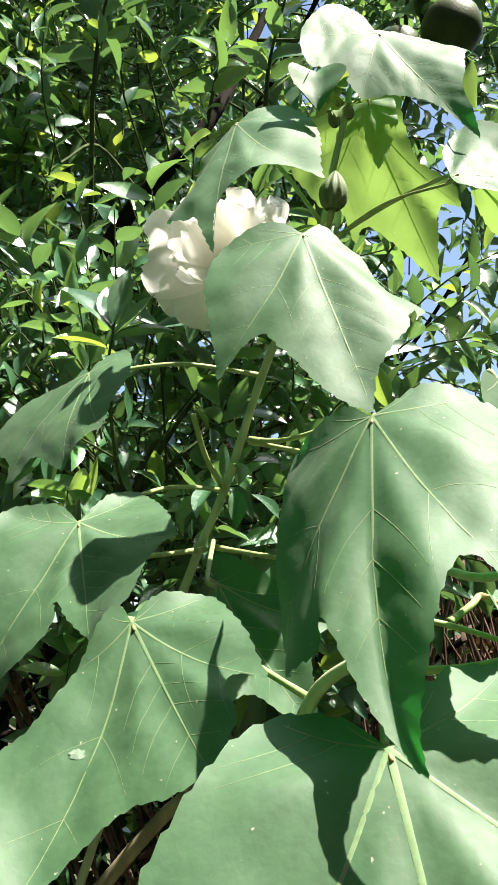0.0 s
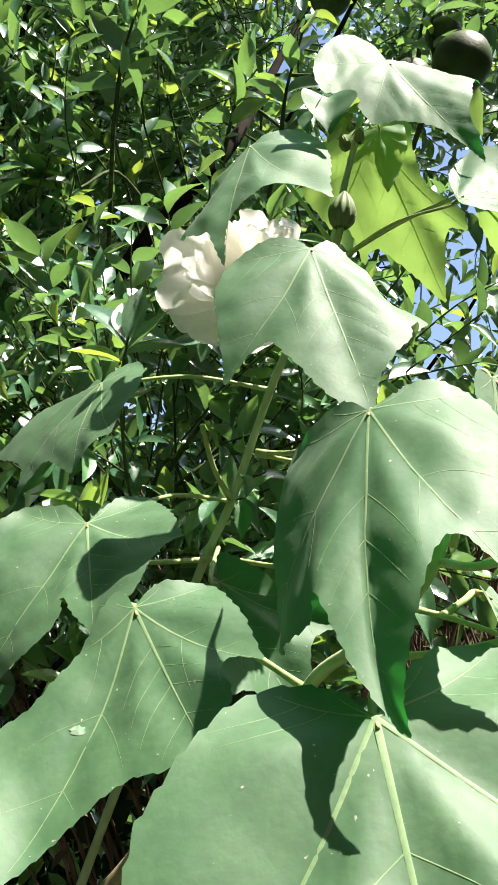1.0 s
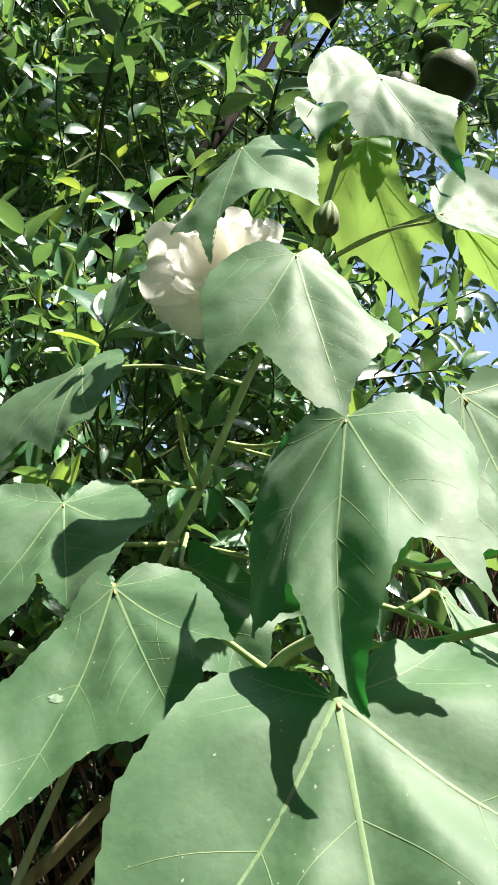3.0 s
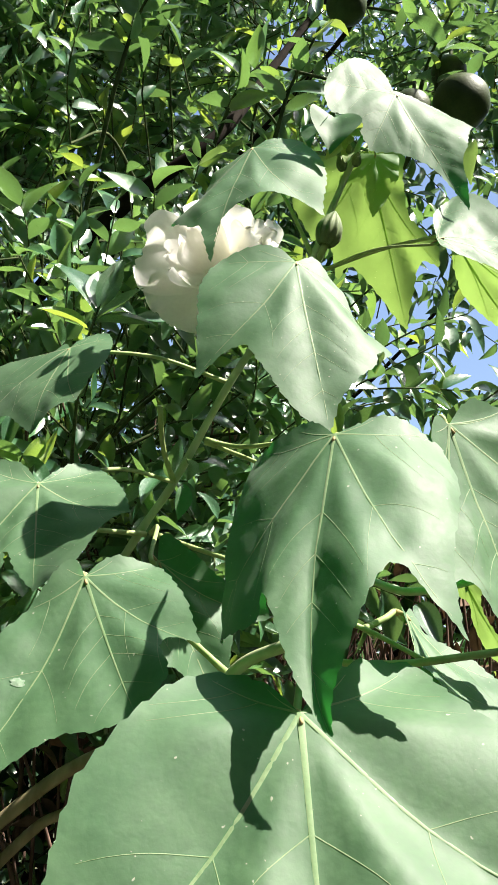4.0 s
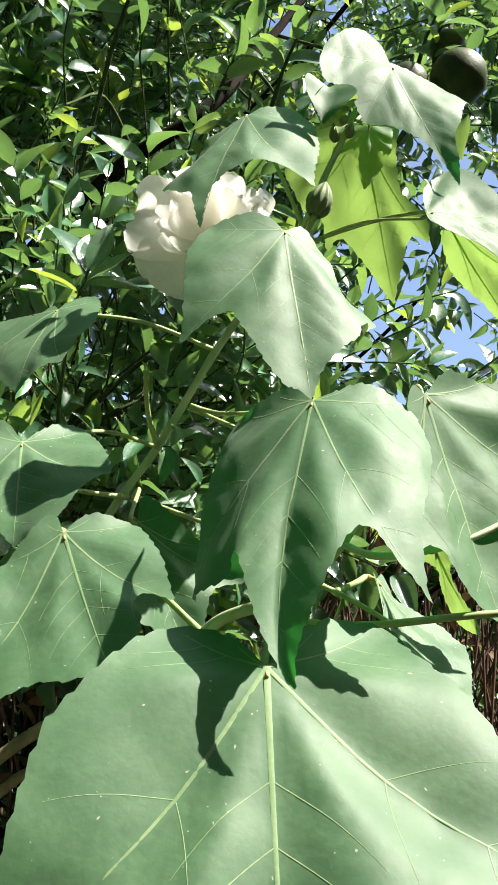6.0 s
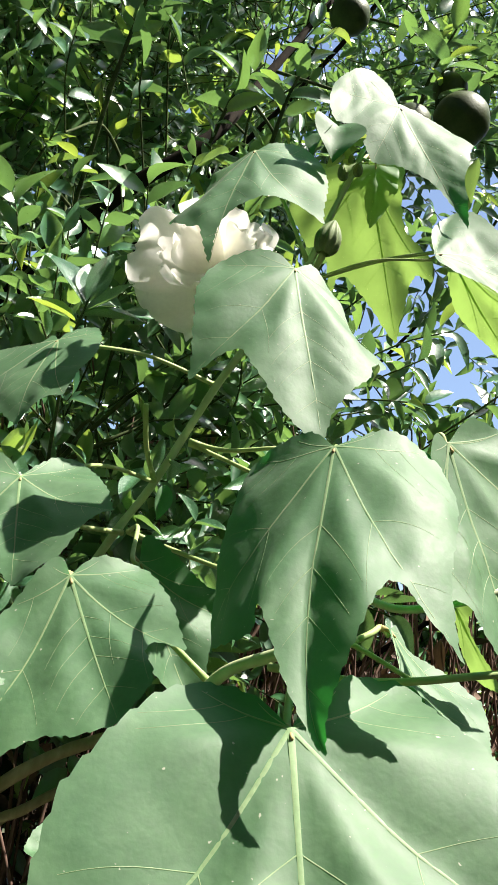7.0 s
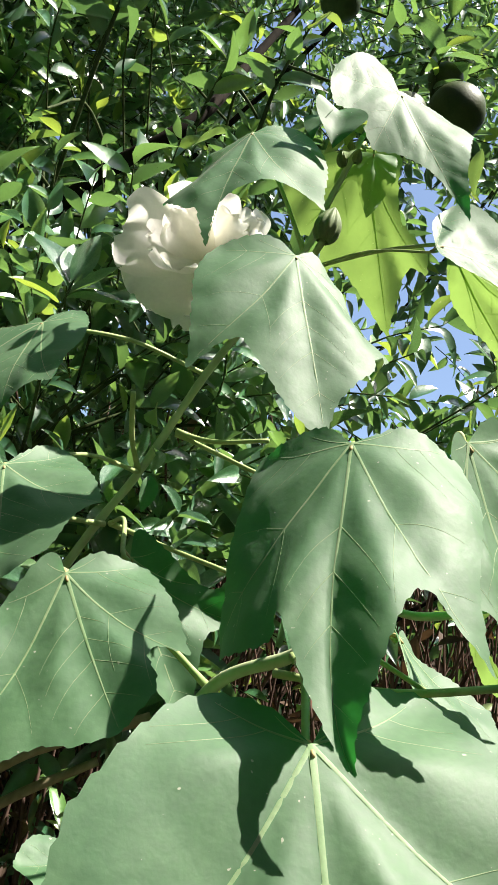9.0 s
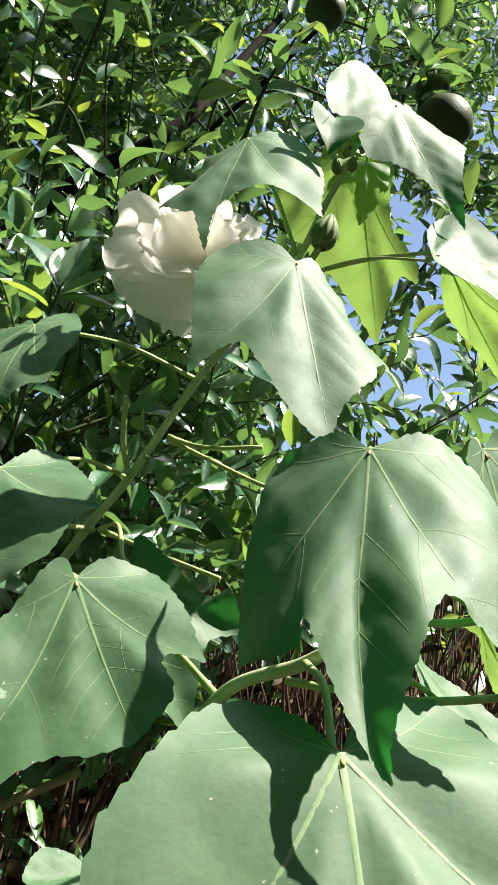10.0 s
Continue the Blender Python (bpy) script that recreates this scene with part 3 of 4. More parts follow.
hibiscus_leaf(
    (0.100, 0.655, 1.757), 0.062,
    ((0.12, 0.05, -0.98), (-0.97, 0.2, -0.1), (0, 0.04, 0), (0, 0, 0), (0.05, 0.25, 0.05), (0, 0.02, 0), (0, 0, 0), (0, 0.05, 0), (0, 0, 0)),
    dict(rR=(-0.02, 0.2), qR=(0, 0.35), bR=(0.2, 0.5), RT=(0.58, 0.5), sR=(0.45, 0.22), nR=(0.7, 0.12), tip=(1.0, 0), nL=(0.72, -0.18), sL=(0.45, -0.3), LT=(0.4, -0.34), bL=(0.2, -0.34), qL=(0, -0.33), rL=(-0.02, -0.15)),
    petiole_from=(0.082, 0.627, 1.74), label='small yellow-green leaf hanging against the light', seed=85, thick=0.0012, skin=BACKLIT_LEAF)


def stain(place, normal, radius, leaf):
    """A dried pale spot, thicker in its middle and ragged at its edge."""
    fr = Matrix.Translation(place) @ normal.to_track_quat("Z", "Y").to_matrix().to_4x4()
    verts, faces, n = [fr @ Vector((0, 0, 0.0005))], [], 24
    for ring in (0.5, 1.0):
        for k in range(n):
            a0 = 2 * math.pi * k / n
            r = radius * ring * (1 + 0.45 * noise.noise(Vector((math.cos(a0) * 2.5, math.sin(a0) * 2.5, ring))))
            verts.append(fr @ Vector((r * 1.5 * math.cos(a0), r * math.sin(a0), 0.0004 * (1 - ring) + 0.00015)))
    faces += [(0, 1 + k, 1 + (k + 1) % n) for k in range(n)]
    faces += [(1 + k, 1 + n + k, 1 + n + (k + 1) % n, 1 + (k + 1) % n) for k in range(n)]
    part("stain", mesh_of("stain", verts, faces, STAIN), leaf, "dried pale stain")


stain(Vector((-0.0679, 0.3724, 1.2656)), Vector((0.0, -0.85, 0.53)), 0.0021, veined_leaf)


def stem(points, r0, r1, mat, label, sides=12, lumps=0.12):
    return part("stem", mesh_of("stem", *tube(spline(points, 10), r0, r1, sides, lumps), mat), plant, label)


stem([(-0.42, 0.98, 0.0), (-0.36, 0.93, 0.5), (-0.2, 0.84, 0.95), (-0.125, 0.79, 1.165), (-0.049, 0.738, 1.372), (-0.02, 0.721, 1.44), (0.011, 0.696, 1.531), (0.038, 0.665, 1.59), (0.059, 0.641, 1.641), (0.066, 0.631, 1.678), (0.076, 0.628, 1.722), (0.081, 0.626, 1.748)], 0.0046, 0.0024, STEM, "tall green stem with swollen nodes")
stem([(-0.1, 0.85, 0.0), (-0.06, 0.72, 0.6), (0.0, 0.55, 1.0), (0.015, 0.455, 1.22), (0.028, 0.42, 1.284), (0.056, 0.392, 1.307), (0.072, 0.372, 1.325), (0.083, 0.366, 1.348), (0.09, 0.385, 1.375), (0.093, 0.40, 1.40)], 0.0040, 0.0026, STEM, "green side stem carrying the broad leaves")
stem([(-0.34, 0.98, 0.75), (-0.2, 0.86, 1.02), (-0.119, 0.83, 1.124), (-0.047, 0.806, 1.197), (0.05, 0.80, 1.25)], 0.008, 0.005, WOODY, "brown woody stem")
stem([(-0.36, 1.0, 0.7), (-0.119, 0.893, 1.075), (-0.055, 0.87, 1.145), (0.02, 0.86, 1.2)], 0.006, 0.004, WOODY, "thin brown woody stem")
stem([(0.079, 0.368, 1.338), (0.094, 0.345, 1.333), (0.125, 0.338, 1.345), (0.150, 0.340, 1.362)], 0.0019, 0.0015, STEM, "short green branch")


def stalk(points, r0, r1, label="pale bare leaf stalk"):
    path = spline(points, 6)
    pv, pf = tube(path, r0, r1, 8, 0.05)
    tube(path[:3], r0 * 1.3, r0, 8, 0, pv, pf)
    return part("stalk", mesh_of("stalk", pv, pf, PETIOLE), plant, label)


stalk([(-0.02, 0.721, 1.44), (-0.034, 0.69, 1.46), (-0.043, 0.66, 1.487)], 0.0025, 0.0022)
stalk([(0.0, 0.70, 1.477), (0.03, 0.684, 1.473), (0.07, 0.66, 1.48)], 0.0022, 0.0018)
stalk([(0.0, 0.70, 1.475), (0.03, 0.69, 1.467), (0.075, 0.665, 1.452), (0.12, 0.63, 1.44)], 0.0020, 0.0016)
stalk([(-0.031, 0.729, 1.394), (0.018, 0.69, 1.381), (0.06, 0.65, 1.37)], 0.0022, 0.0018)
stalk([(-0.036, 0.73, 1.392), (-0.076, 0.668, 1.379), (-0.09, 0.64, 1.375)], 0.0022, 0.0018)
stalk([(0.07, 0.377, 1.319), (0.09, 0.376, 1.314), (0.116, 0.378, 1.306)], 0.0014, 0.0012)
stalk([(0.05, 0.39, 1.298), (0.086, 0.335, 1.300), (0.144, 0.32, 1.317), (0.24, 0.31, 1.34)], 0.0017, 0.0016)


# flower, a ragged double bloom
def petal(length, width, cup, ruffle, seed, nu=18, nv=14):
    verts, faces = [], []
    for i in range(nu + 1):
        f = i / nu
        half = width * (0.16 + 0.84 * math.sin(min(1.0, f * 1.12) * math.pi * 0.56) ** 1.1) * (1.0 if f < 0.86 else math.sqrt(max(0.0, 1 - ((f - 0.86) / 0.17) ** 2)))
        for j in range(nv + 1):
            s = 2 * j / nv - 1
            x, y = f * length, s * half
            wob = ruffle * f * f * (noise.noise(Vector((f * 2.0, s * 2.0, seed))) * 1.5 + 0.12 * noise.noise(Vector((f * 6, s * 7, seed + 5.0))))
            z = cup * length * (f ** 1.7) + 0.25 * width * s * s * f + wob
            verts.append((x + ruffle * f * (noise.noise(Vector((s * 3, seed, 3.0))) + 0.35 * noise.noise(Vector((s * 11, seed, 7.0)))), y, z))
    for i in range(nu):
        for j in range(nv):
            q = i * (nv + 1) + j
            faces.append((q, q + nv + 1, q + nv + 2, q + 1))
    return mesh_of("petal", verts, faces, PETAL)


FLOWER = Vector((-0.002, 0.752, 1.657))
FLOWER_AXIS = Vector((-0.38, -0.88, 0.13)).normalized()
cal_path = [FLOWER - FLOWER_AXIS * 0.02, FLOWER - FLOWER_AXIS * 0.008, FLOWER + FLOWER_AXIS * 0.006]
flower = part("flower", mesh_of("calyx", *tube(cal_path, 0.006, 0.011, 12), BUD), plant, "large white double flower with ruffled petals")
q0 = FLOWER_AXIS.to_track_quat("Z", "Y").to_matrix().to_4x4()
rng = random.Random(4)
# each petal: its way round the flower, lift, length, half width, cup, and rise along the axis
for ang, lift, ln, wd, cup, rise in ((178, 14, 0.092, 0.044, 0.08, 0.004), (234, 12, 0.086, 0.042, 0.06, 0.0), (143, 8, 0.088, 0.036, 0.02, -0.003), (74, 14, 0.062, 0.032, 0.05, -0.002), (24, 16, 0.054, 0.028, 0.1, 0.0),
                                     (290, 14, 0.076, 0.040, 0.06, -0.004), (258, 4, 0.076, 0.036, 0.0, -0.006), (110, 22, 0.060, 0.034, 0.1, 0.002), (205, 30, 0.066, 0.036, 0.12, 0.006), (158, 36, 0.056, 0.032, 0.15, 0.008), (262, 34, 0.056, 0.032, 0.1, 0.007), (40, 34, 0.046, 0.028, 0.1, 0.006)):
    m = Matrix.Translation(FLOWER) @ q0 @ pose(0, 0, rise, 0, 0, ang) @ pose(0, 0, 0, 0, -lift, 0) @ pose(0, 0, 0, rng.uniform(-10, 10), 0, 0)
    ob = new("petal", petal(ln, wd, cup, 0.0085, rng.uniform(0, 90), 26, 20))
    ob.matrix_basis = m
    ob.parent = flower
    ob.matrix_parent_inverse = Matrix.Identity(4)
stalk([(0.038, 0.665, 1.59), (0.012, 0.71, 1.60), tuple(FLOWER - FLOWER_AXIS * 0.02)], 0.0024, 0.003, "green flower stalk")


# bud with a ribbed calyx
def bud_mesh(place, way, length, radius):
    verts, faces, nu, nv = [], [], 16, 60
    fr = Matrix.Translation(place) @ way.to_track_quat("Z", "Y").to_matrix().to_4x4()
    for i in range(nu + 1):
        f = i / nu
        r = radius * (math.sin(math.pi * min(1, f * 0.93 + 0.07) ** 0.8) ** 0.75) if i < nu else 0.0006
        for j in range(nv):
            a0 = 2 * math.pi * j / nv
            rr = r * (1 + 0.09 * math.cos(10 * a0)) + 0.0004
            verts.append(fr @ Vector((rr * math.cos(a0), rr * math.sin(a0), length * (f - 0.02))))
    for i in range(nu):
        for j in range(nv):
            faces.append((i * nv + j, i * nv + (j + 1) % nv, (i + 1) * nv + (j + 1) % nv, (i + 1) * nv + j))
    return mesh_of("bud", verts, faces, BUD)


bud_way = Vector((0.1, -0.1, 1.0)).normalized()
bud = part("bud", bud_mesh(Vector((0.059, 0.574, 1.614)), bud_way, 0.029, 0.0095), plant, "plump green ribbed flower bud")
stalk([(0.05, 0.65, 1.615), (0.055, 0.605, 1.602), (0.059, 0.574, 1.614)], 0.0022, 0.0026, "short bud stalk")


def small_leaf(length, width, arch, fold, nu=10, nv=4):
    """A plain pointed leaf along +x with its face up."""
    verts, faces = [], []
    for i in range(nu + 1):
        f = i / nu
        half = width * math.sin(math.pi * f ** 0.85) ** 0.9 if 0 < i < nu else 0.0006
        for j in range(nv + 1):
            s = 2 * j / nv - 1
            verts.append((f * length, s * half, -arch * length * f * f + fold * abs(s) * half + 0.06 * width * math.sin(f * 9 + s)))
    for i in range(nu):
        for j in range(nv):
            q = i * (nv + 1) + j
            faces.append((q, q + nv + 1, q + nv + 2, q + 1))
    return verts, faces


top = Vector((0.078, 0.617, 1.741))
rng = random.Random(9)
for k, (ln, wd, yaw, pitch, dx, dz) in enumerate(((0.040, 0.015, 215, -12, 0.0, 0.004), (0.030, 0.012, 160, -25, -0.004, 0.0), (0.024, 0.004, 200, 62, -0.016, -0.012), (0.026, 0.004, 170, 74, -0.012, -0.014), (0.020, 0.003, 230, 50, -0.008, -0.016), (0.022, 0.006, 250, -40, -0.006, -0.012))):
    me = mesh_of("young_leaf", *small_leaf(ln, wd, 0.35, 0.3), YOUNG)
    ob = part("young_leaf", me, plant, "small pale young leaf")
    ob.matrix_basis = Matrix.Translation(top + Vector((dx, 0, dz))) @ pose(0, 0, 0, 0, -pitch, yaw)
for place, turn, ln, wd in (((0.052, 0.600, 1.745), (0, 48, 268), 0.040, 0.022), ((0.047, 0.605, 1.740), (0, 40, 215), 0.030, 0.015)):
    ob = part("young_leaf", mesh_of("young_leaf", *small_leaf(ln, wd, 0.5, 0.5, 12, 6), HIBISCUS), plant, "small crumpled pale young leaf")
    ob.matrix_basis = Matrix.Translation(place) @ pose(0, 0, 0, *turn)
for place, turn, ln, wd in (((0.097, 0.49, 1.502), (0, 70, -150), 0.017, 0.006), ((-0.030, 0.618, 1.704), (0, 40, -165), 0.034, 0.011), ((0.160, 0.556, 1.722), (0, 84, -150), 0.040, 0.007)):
    ob = part("curled_lobe", mesh_of("curled_lobe", *small_leaf(ln, wd, 0.15, 0.3), BACKLIT_LEAF), plant, "small yellow-green lobe lit through")
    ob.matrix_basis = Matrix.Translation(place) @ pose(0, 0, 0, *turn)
ob = part("young_leaf", mesh_of("young_leaf", *small_leaf(0.030, 0.008, 0.3, 0.4), HIBISCUS), plant, "small green leaf hanging at the stem")
ob.matrix_basis = Matrix.Translation((-0.011, 0.703, 1.436)) @ pose(0, 0, 0, 0, 72, -70)
for k, (dx, dz, ln, rad) in enumerate(((-0.010, -0.035, 0.014, 0.004), (0.000, -0.028, 0.012, 0.0035), (-0.006, -0.02, 0.010, 0.003))):
    part("small_bud", bud_mesh(top + Vector((dx, -0.004, dz)), Vector((dx * 40, -0.2, 1)).normalized(), ln, rad), plant, "tiny green bud")


# ---- the citrus tree ----
tree = root("citrus_tree", (-0.55, 2.1, 0.0), "dense citrus tree with glossy dark leaves and green fruit", "tree")
rng = random.Random(21)
limbs = [
    [(-0.55, 2.1, 0.0), (-0.52, 2.08, 0.6), (-0.56, 2.0, 1.15), (-0.5, 1.9, 1.6)],
    [(-0.5, 1.9, 1.6), (-0.36, 1.5, 1.82), (-0.198, 1.25, 1.955), (-0.064, 1.19, 2.09), (0.0, 1.35, 2.35), (0.1, 1.5, 2.7)],
    [(-0.56, 2.0, 1.15), (-0.2, 2.0, 1.5), (0.2, 1.9, 1.8), (0.5, 1.8, 2.2), (0.7, 1.7, 2.7)],
    [(-0.5, 1.9, 1.6), (-0.6, 1.7, 2.1), (-0.5, 1.5, 2.6), (-0.35, 1.3, 3.0)],
    [(-0.5, 1.9, 1.6), (-0.2, 1.9, 2.2), (0.1, 1.8, 2.7), (0.3, 1.7, 3.1)],
    [(-0.56, 2.0, 1.15), (-0.4, 1.6, 1.25), (-0.25, 1.25, 1.35), (-0.15, 1.1, 1.5)],
    [(-0.56, 2.0, 1.15), (-0.1, 1.8, 1.2), (0.3, 1.6, 1.3), (0.6, 1.5, 1.55)],
    [(-0.56, 2.0, 1.15), (-0.9, 1.8, 1.5), (-1.1, 1.5, 1.9), (-1.1, 1.3, 2.4)],
]
# Unseen limb, added to carry the spray that shades the flower.
limbs.append([(0.3, 1.7, 3.1), (0.38, 1.4, 3.12), (0.46, 0.95, 2.95), (0.47, 0.62, 2.70)])
limb_points = []
for k, pts in enumerate(limbs):
    path = spline(pts, 12)
    limb_points += path[4:]
    r0, r1 = (0.055, 0.04) if k == 0 else (0.018, 0.006) if k == 1 else (0.007, 0.003) if k == 2 else (0.011, 0.004)
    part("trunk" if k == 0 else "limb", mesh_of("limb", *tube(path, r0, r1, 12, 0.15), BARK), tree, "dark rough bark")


def crown_point():
    """A place in the crown, most of them near its sloping front; its flank on the sunny side stands open."""
    while True:
        side, up = rng.uniform(-0.5, 0.6), rng.uniform(-0.36, 1.05)
        if side > 0.3 and up > 0.5 and rng.random() < 0.5:
            continue
        deep = rng.uniform(0.1, 1.5) if rng.random() < (0.6 if up > 0.5 else 0.4) else rng.expovariate(1 / 0.3)
        y = max(0.9, (0.78 + deep) / (1 - 0.38 * up)) + rng.uniform(0, 0.1)
        p = Vector((side * y, y, 1.3 + up * y))
        if y > 2.8:
            continue
        if 0.05 + 0.1 * up < side < 0.68 and 0.2 < up < 0.68 and rng.random() < 0.80:
            continue
        if side > 0.26 and up > 0.8 and rng.random() < 0.45:
            continue
        if abs(up - 0.58 - 1.35 * (side + 0.1)) < 0.085 and -0.22 < side < 0.0 and y < 1.4:
            continue
        if side > 0.1 and up < 0.2 and (y < 1.6 or rng.random() < 0.7):
            continue
        if up < 0.02 and (y < 1.3 or rng.random() < 0.6):
            continue
        if y < 1.3 and side > -0.12 and up > 0.48 and rng.random() < 0.85:
            continue
        return p


def upper_point():
    """A place deep in the upper crown."""
    y = rng.uniform(1.45, 2.7)
    return Vector((rng.uniform(-0.45, 0.50) * y, y, 1.3 + rng.uniform(0.70, 1.10) * y))


def twig_leaves(start, way, count, length, size):
    """A twig and the poses of the leaves set round it."""
    sag = Vector((rng.uniform(-0.3, 0.3), rng.uniform(-0.3, 0.3), rng.uniform(-0.5, 0.2))) * length * 0.5
    path = spline([start, start + way * length * 0.5, start + way * length + sag], 4)
    places, spin = [], rng.uniform(0, 360)
    for k in range(count):
        f = 0.2 + 0.8 * (k + 1) / count
        i = min(len(path) - 2, int(f * (len(path) - 1)))
        p = path[i].lerp(path[i + 1], f * (len(path) - 1) - i) if f < 1 else path[-1]
        d = (path[i + 1] - path[i]).normalized()
        spin += 137.5 + rng.uniform(-20, 20)
        side = (Matrix.Rotation(radians(spin), 3, d) @ d.orthogonal()).normalized()
        go = (side * rng.uniform(0.6, 1.0) + d * rng.uniform(0.3, 0.9) + Vector((0, 0, rng.uniform(-0.45, 0.3)))).normalized()
        up = Vector((rng.uniform(-0.9, 1.1), rng.uniform(-1.6, 0.5), rng.uniform(0.4, 1.0)))
        yv = up.cross(go).normalized()
        zv = go.cross(yv)
        s = size * rng.uniform(0.65, 1.15)
        places.append(Matrix.Translation(p) @ Matrix((go, yv, zv)).transposed().to_4x4() @ Matrix.Diagonal((s, s, s, 1)))
    return path, places


LEAF_SHAPES = [small_leaf(1.0, w, ar, fo) for w, ar, fo in ((0.19, 0.2, 0.75), (0.22, 0.35, 0.5), (0.17, 0.1, 0.95), (0.2, 0.5, 0.6), (0.23, -0.15, 0.45))]
FAR_SHAPES = [small_leaf(1.0, w, ar, fo, 6, 2) for w, ar, fo in ((0.19, 0.2, 0.75), (0.22, 0.35, 0.5), (0.17, 0.1, 0.95), (0.2, 0.5, 0.6), (0.23, -0.15, 0.45))]
leaf_poses, twv, twf = [], [], []
for k in range(2450):
    p = crown_point() if k < 1950 else upper_point()
    near = min(limb_points, key=lambda q: (q - p).length)
    way = ((p - near).normalized() + Vector((rng.uniform(-0.5, 0.5), rng.uniform(-0.7, 0.2), rng.uniform(-0.2, 0.7)))).normalized()
    path, places = twig_leaves(p, way, rng.randint(9, 13), rng.uniform(0.12, 0.21), rng.uniform(0.038, 0.060))
    tube(path, 0.0014, 0.0008, 5, 0, twv, twf, False)
    if (near - p).length < 0.5 and k % 20 == 0:
        mid = near.lerp(p, 0.55) + Vector((rng.uniform(-0.05, 0.05), rng.uniform(-0.05, 0.05), rng.uniform(0.0, 0.08)))
        tube(spline([near, mid, p], 5), 0.0036, 0.0018, 5, 0.1, twv, twf, False)
    leaf_poses += places
# The spray at (0.47, 0.60, 2.69) is unseen, added to shade the flower.
for start, way, n, ln, size in (((0.17, 0.84, 1.96), (0.1, -0.2, 1), 8, 0.12, 0.052), ((-0.06, 1.1, 2.02), (0.2, -0.2, 1), 10, 0.18, 0.07), ((-0.2, 1.0, 2.0), (0.1, -0.2, 1), 10, 0.2, 0.07), ((0.47, 0.60, 2.69), (0.0, -0.4, 1), 8, 0.10, 0.055), ((0.185, 0.80, 1.93), (-0.2, -0.25, 1), 9, 0.09, 0.05), ((0.02, 0.98, 1.97), (0.1, -0.2, 1), 9, 0.14, 0.055)):
    path, places = twig_leaves(Vector(start), Vector(way).normalized(), n, ln, size)
    tube([Vector(start) + Vector((-0.05, 0.3, -0.12))] + path, 0.0035, 0.0012, 6, 0.1, twv, twf, False)
    leaf_poses += places
# an upright tuft of broad leaves beside the flower
tuft = Vector((-0.125, 0.756, 1.581))
tube(spline([Vector((-0.15, 1.09, 1.50)), Vector((-0.13, 0.86, 1.49)), tuft + Vector((-0.001, 0.004, -0.03)), tuft + Vector((0.004, 0, 0.022))], 6), 0.0026, 0.001, 6, 0.1, twv, twf, False)
for rise, go, face, s in ((0.016, (0.22, -0.10, 1.0), (0.15, -1.0, 0.25), 0.056), (0.010, (-0.52, -0.05, 0.9), (0.5, -0.8, 0.5), 0.074), (0.004, (0.85, -0.25, 0.55), (-0.2, -0.7, 0.8), 0.056), (0.000, (0.95, -0.1, 0.32), (-0.2, -0.5, 0.9), 0.062),
                          (0.008, (0.6, 0.5, 0.75), (-0.3, -0.9, 0.4), 0.050), (-0.006, (-0.8, -0.3, 0.15), (0.0, -0.6, 0.8), 0.050), (-0.012, (0.35, -0.6, -0.35), (0.1, -0.6, 0.7), 0.040), (0.014, (-0.25, 0.5, 0.9), (0.3, -0.8, 0.3), 0.052)):
    xv = Vector(go).normalized()
    yv = Vector(face).cross(xv).normalized()
    leaf_poses.append(Matrix.Translation(tuft + Vector((0.2 * rise, 0, rise))) @ Matrix((xv, yv, xv.cross(yv))).transposed().to_4x4() @ Matrix.Diagonal((s, s * 1.15, s, 1)))
for k in range(210):
    side, up = rng.uniform(-0.5, 0.05), rng.uniform(0.1, 1.05)
    if up < 0.45 and rng.random() < 0.6:
        continue
    y = (0.84 + rng.uniform(0.0, 0.22)) / (1 - 0.38 * up)
    start = Vector((side * y, y, 1.3 + up * y))
    if abs(up - 0.58 - 1.35 * (side + 0.1)) < 0.11 and side > -0.24:
        continue
    path, places = twig_leaves(start, Vector((rng.uniform(-0.4, 0.6), rng.uniform(-0.5, 0.1), 1.0)).normalized(), rng.randint(8, 13), rng.uniform(0.12, 0.2), rng.uniform(0.046, 0.068))
    tube(([start + Vector((rng.uniform(-0.1, 0.1), 0.3, -0.15))] if k % 3 == 0 else []) + path, 0.0018, 0.0009, 5, 0.1, twv, twf, False)
    leaf_poses += places
part("twig_work", mesh_of("twigs", twv, twf, TWIG), tree, "thin green-brown twigs")
leaf_poses.sort(key=lambda m: m.translation.y)
shared = [mesh_of("leaf", *sh, CITRUS) for sh in LEAF_SHAPES]
for k, m in enumerate(leaf_poses[:300]):
    ob = new("leaf", shared[k % 5])
    ob.matrix_basis = m
    attach(ob, tree)
verts, faces = [], []
for k, m in enumerate(leaf_poses[300:]):
    sv, sf = FAR_SHAPES[k % 5]
    st = len(verts)
    verts += [m @ Vector(v) for v in sv]
    faces += [tuple(st + i for i in f) for f in sf]
tagged(part("foliage", mesh_of("foliage", verts, faces, CITRUS), tree, "dense glossy green citrus leaves"), kind="stuff")


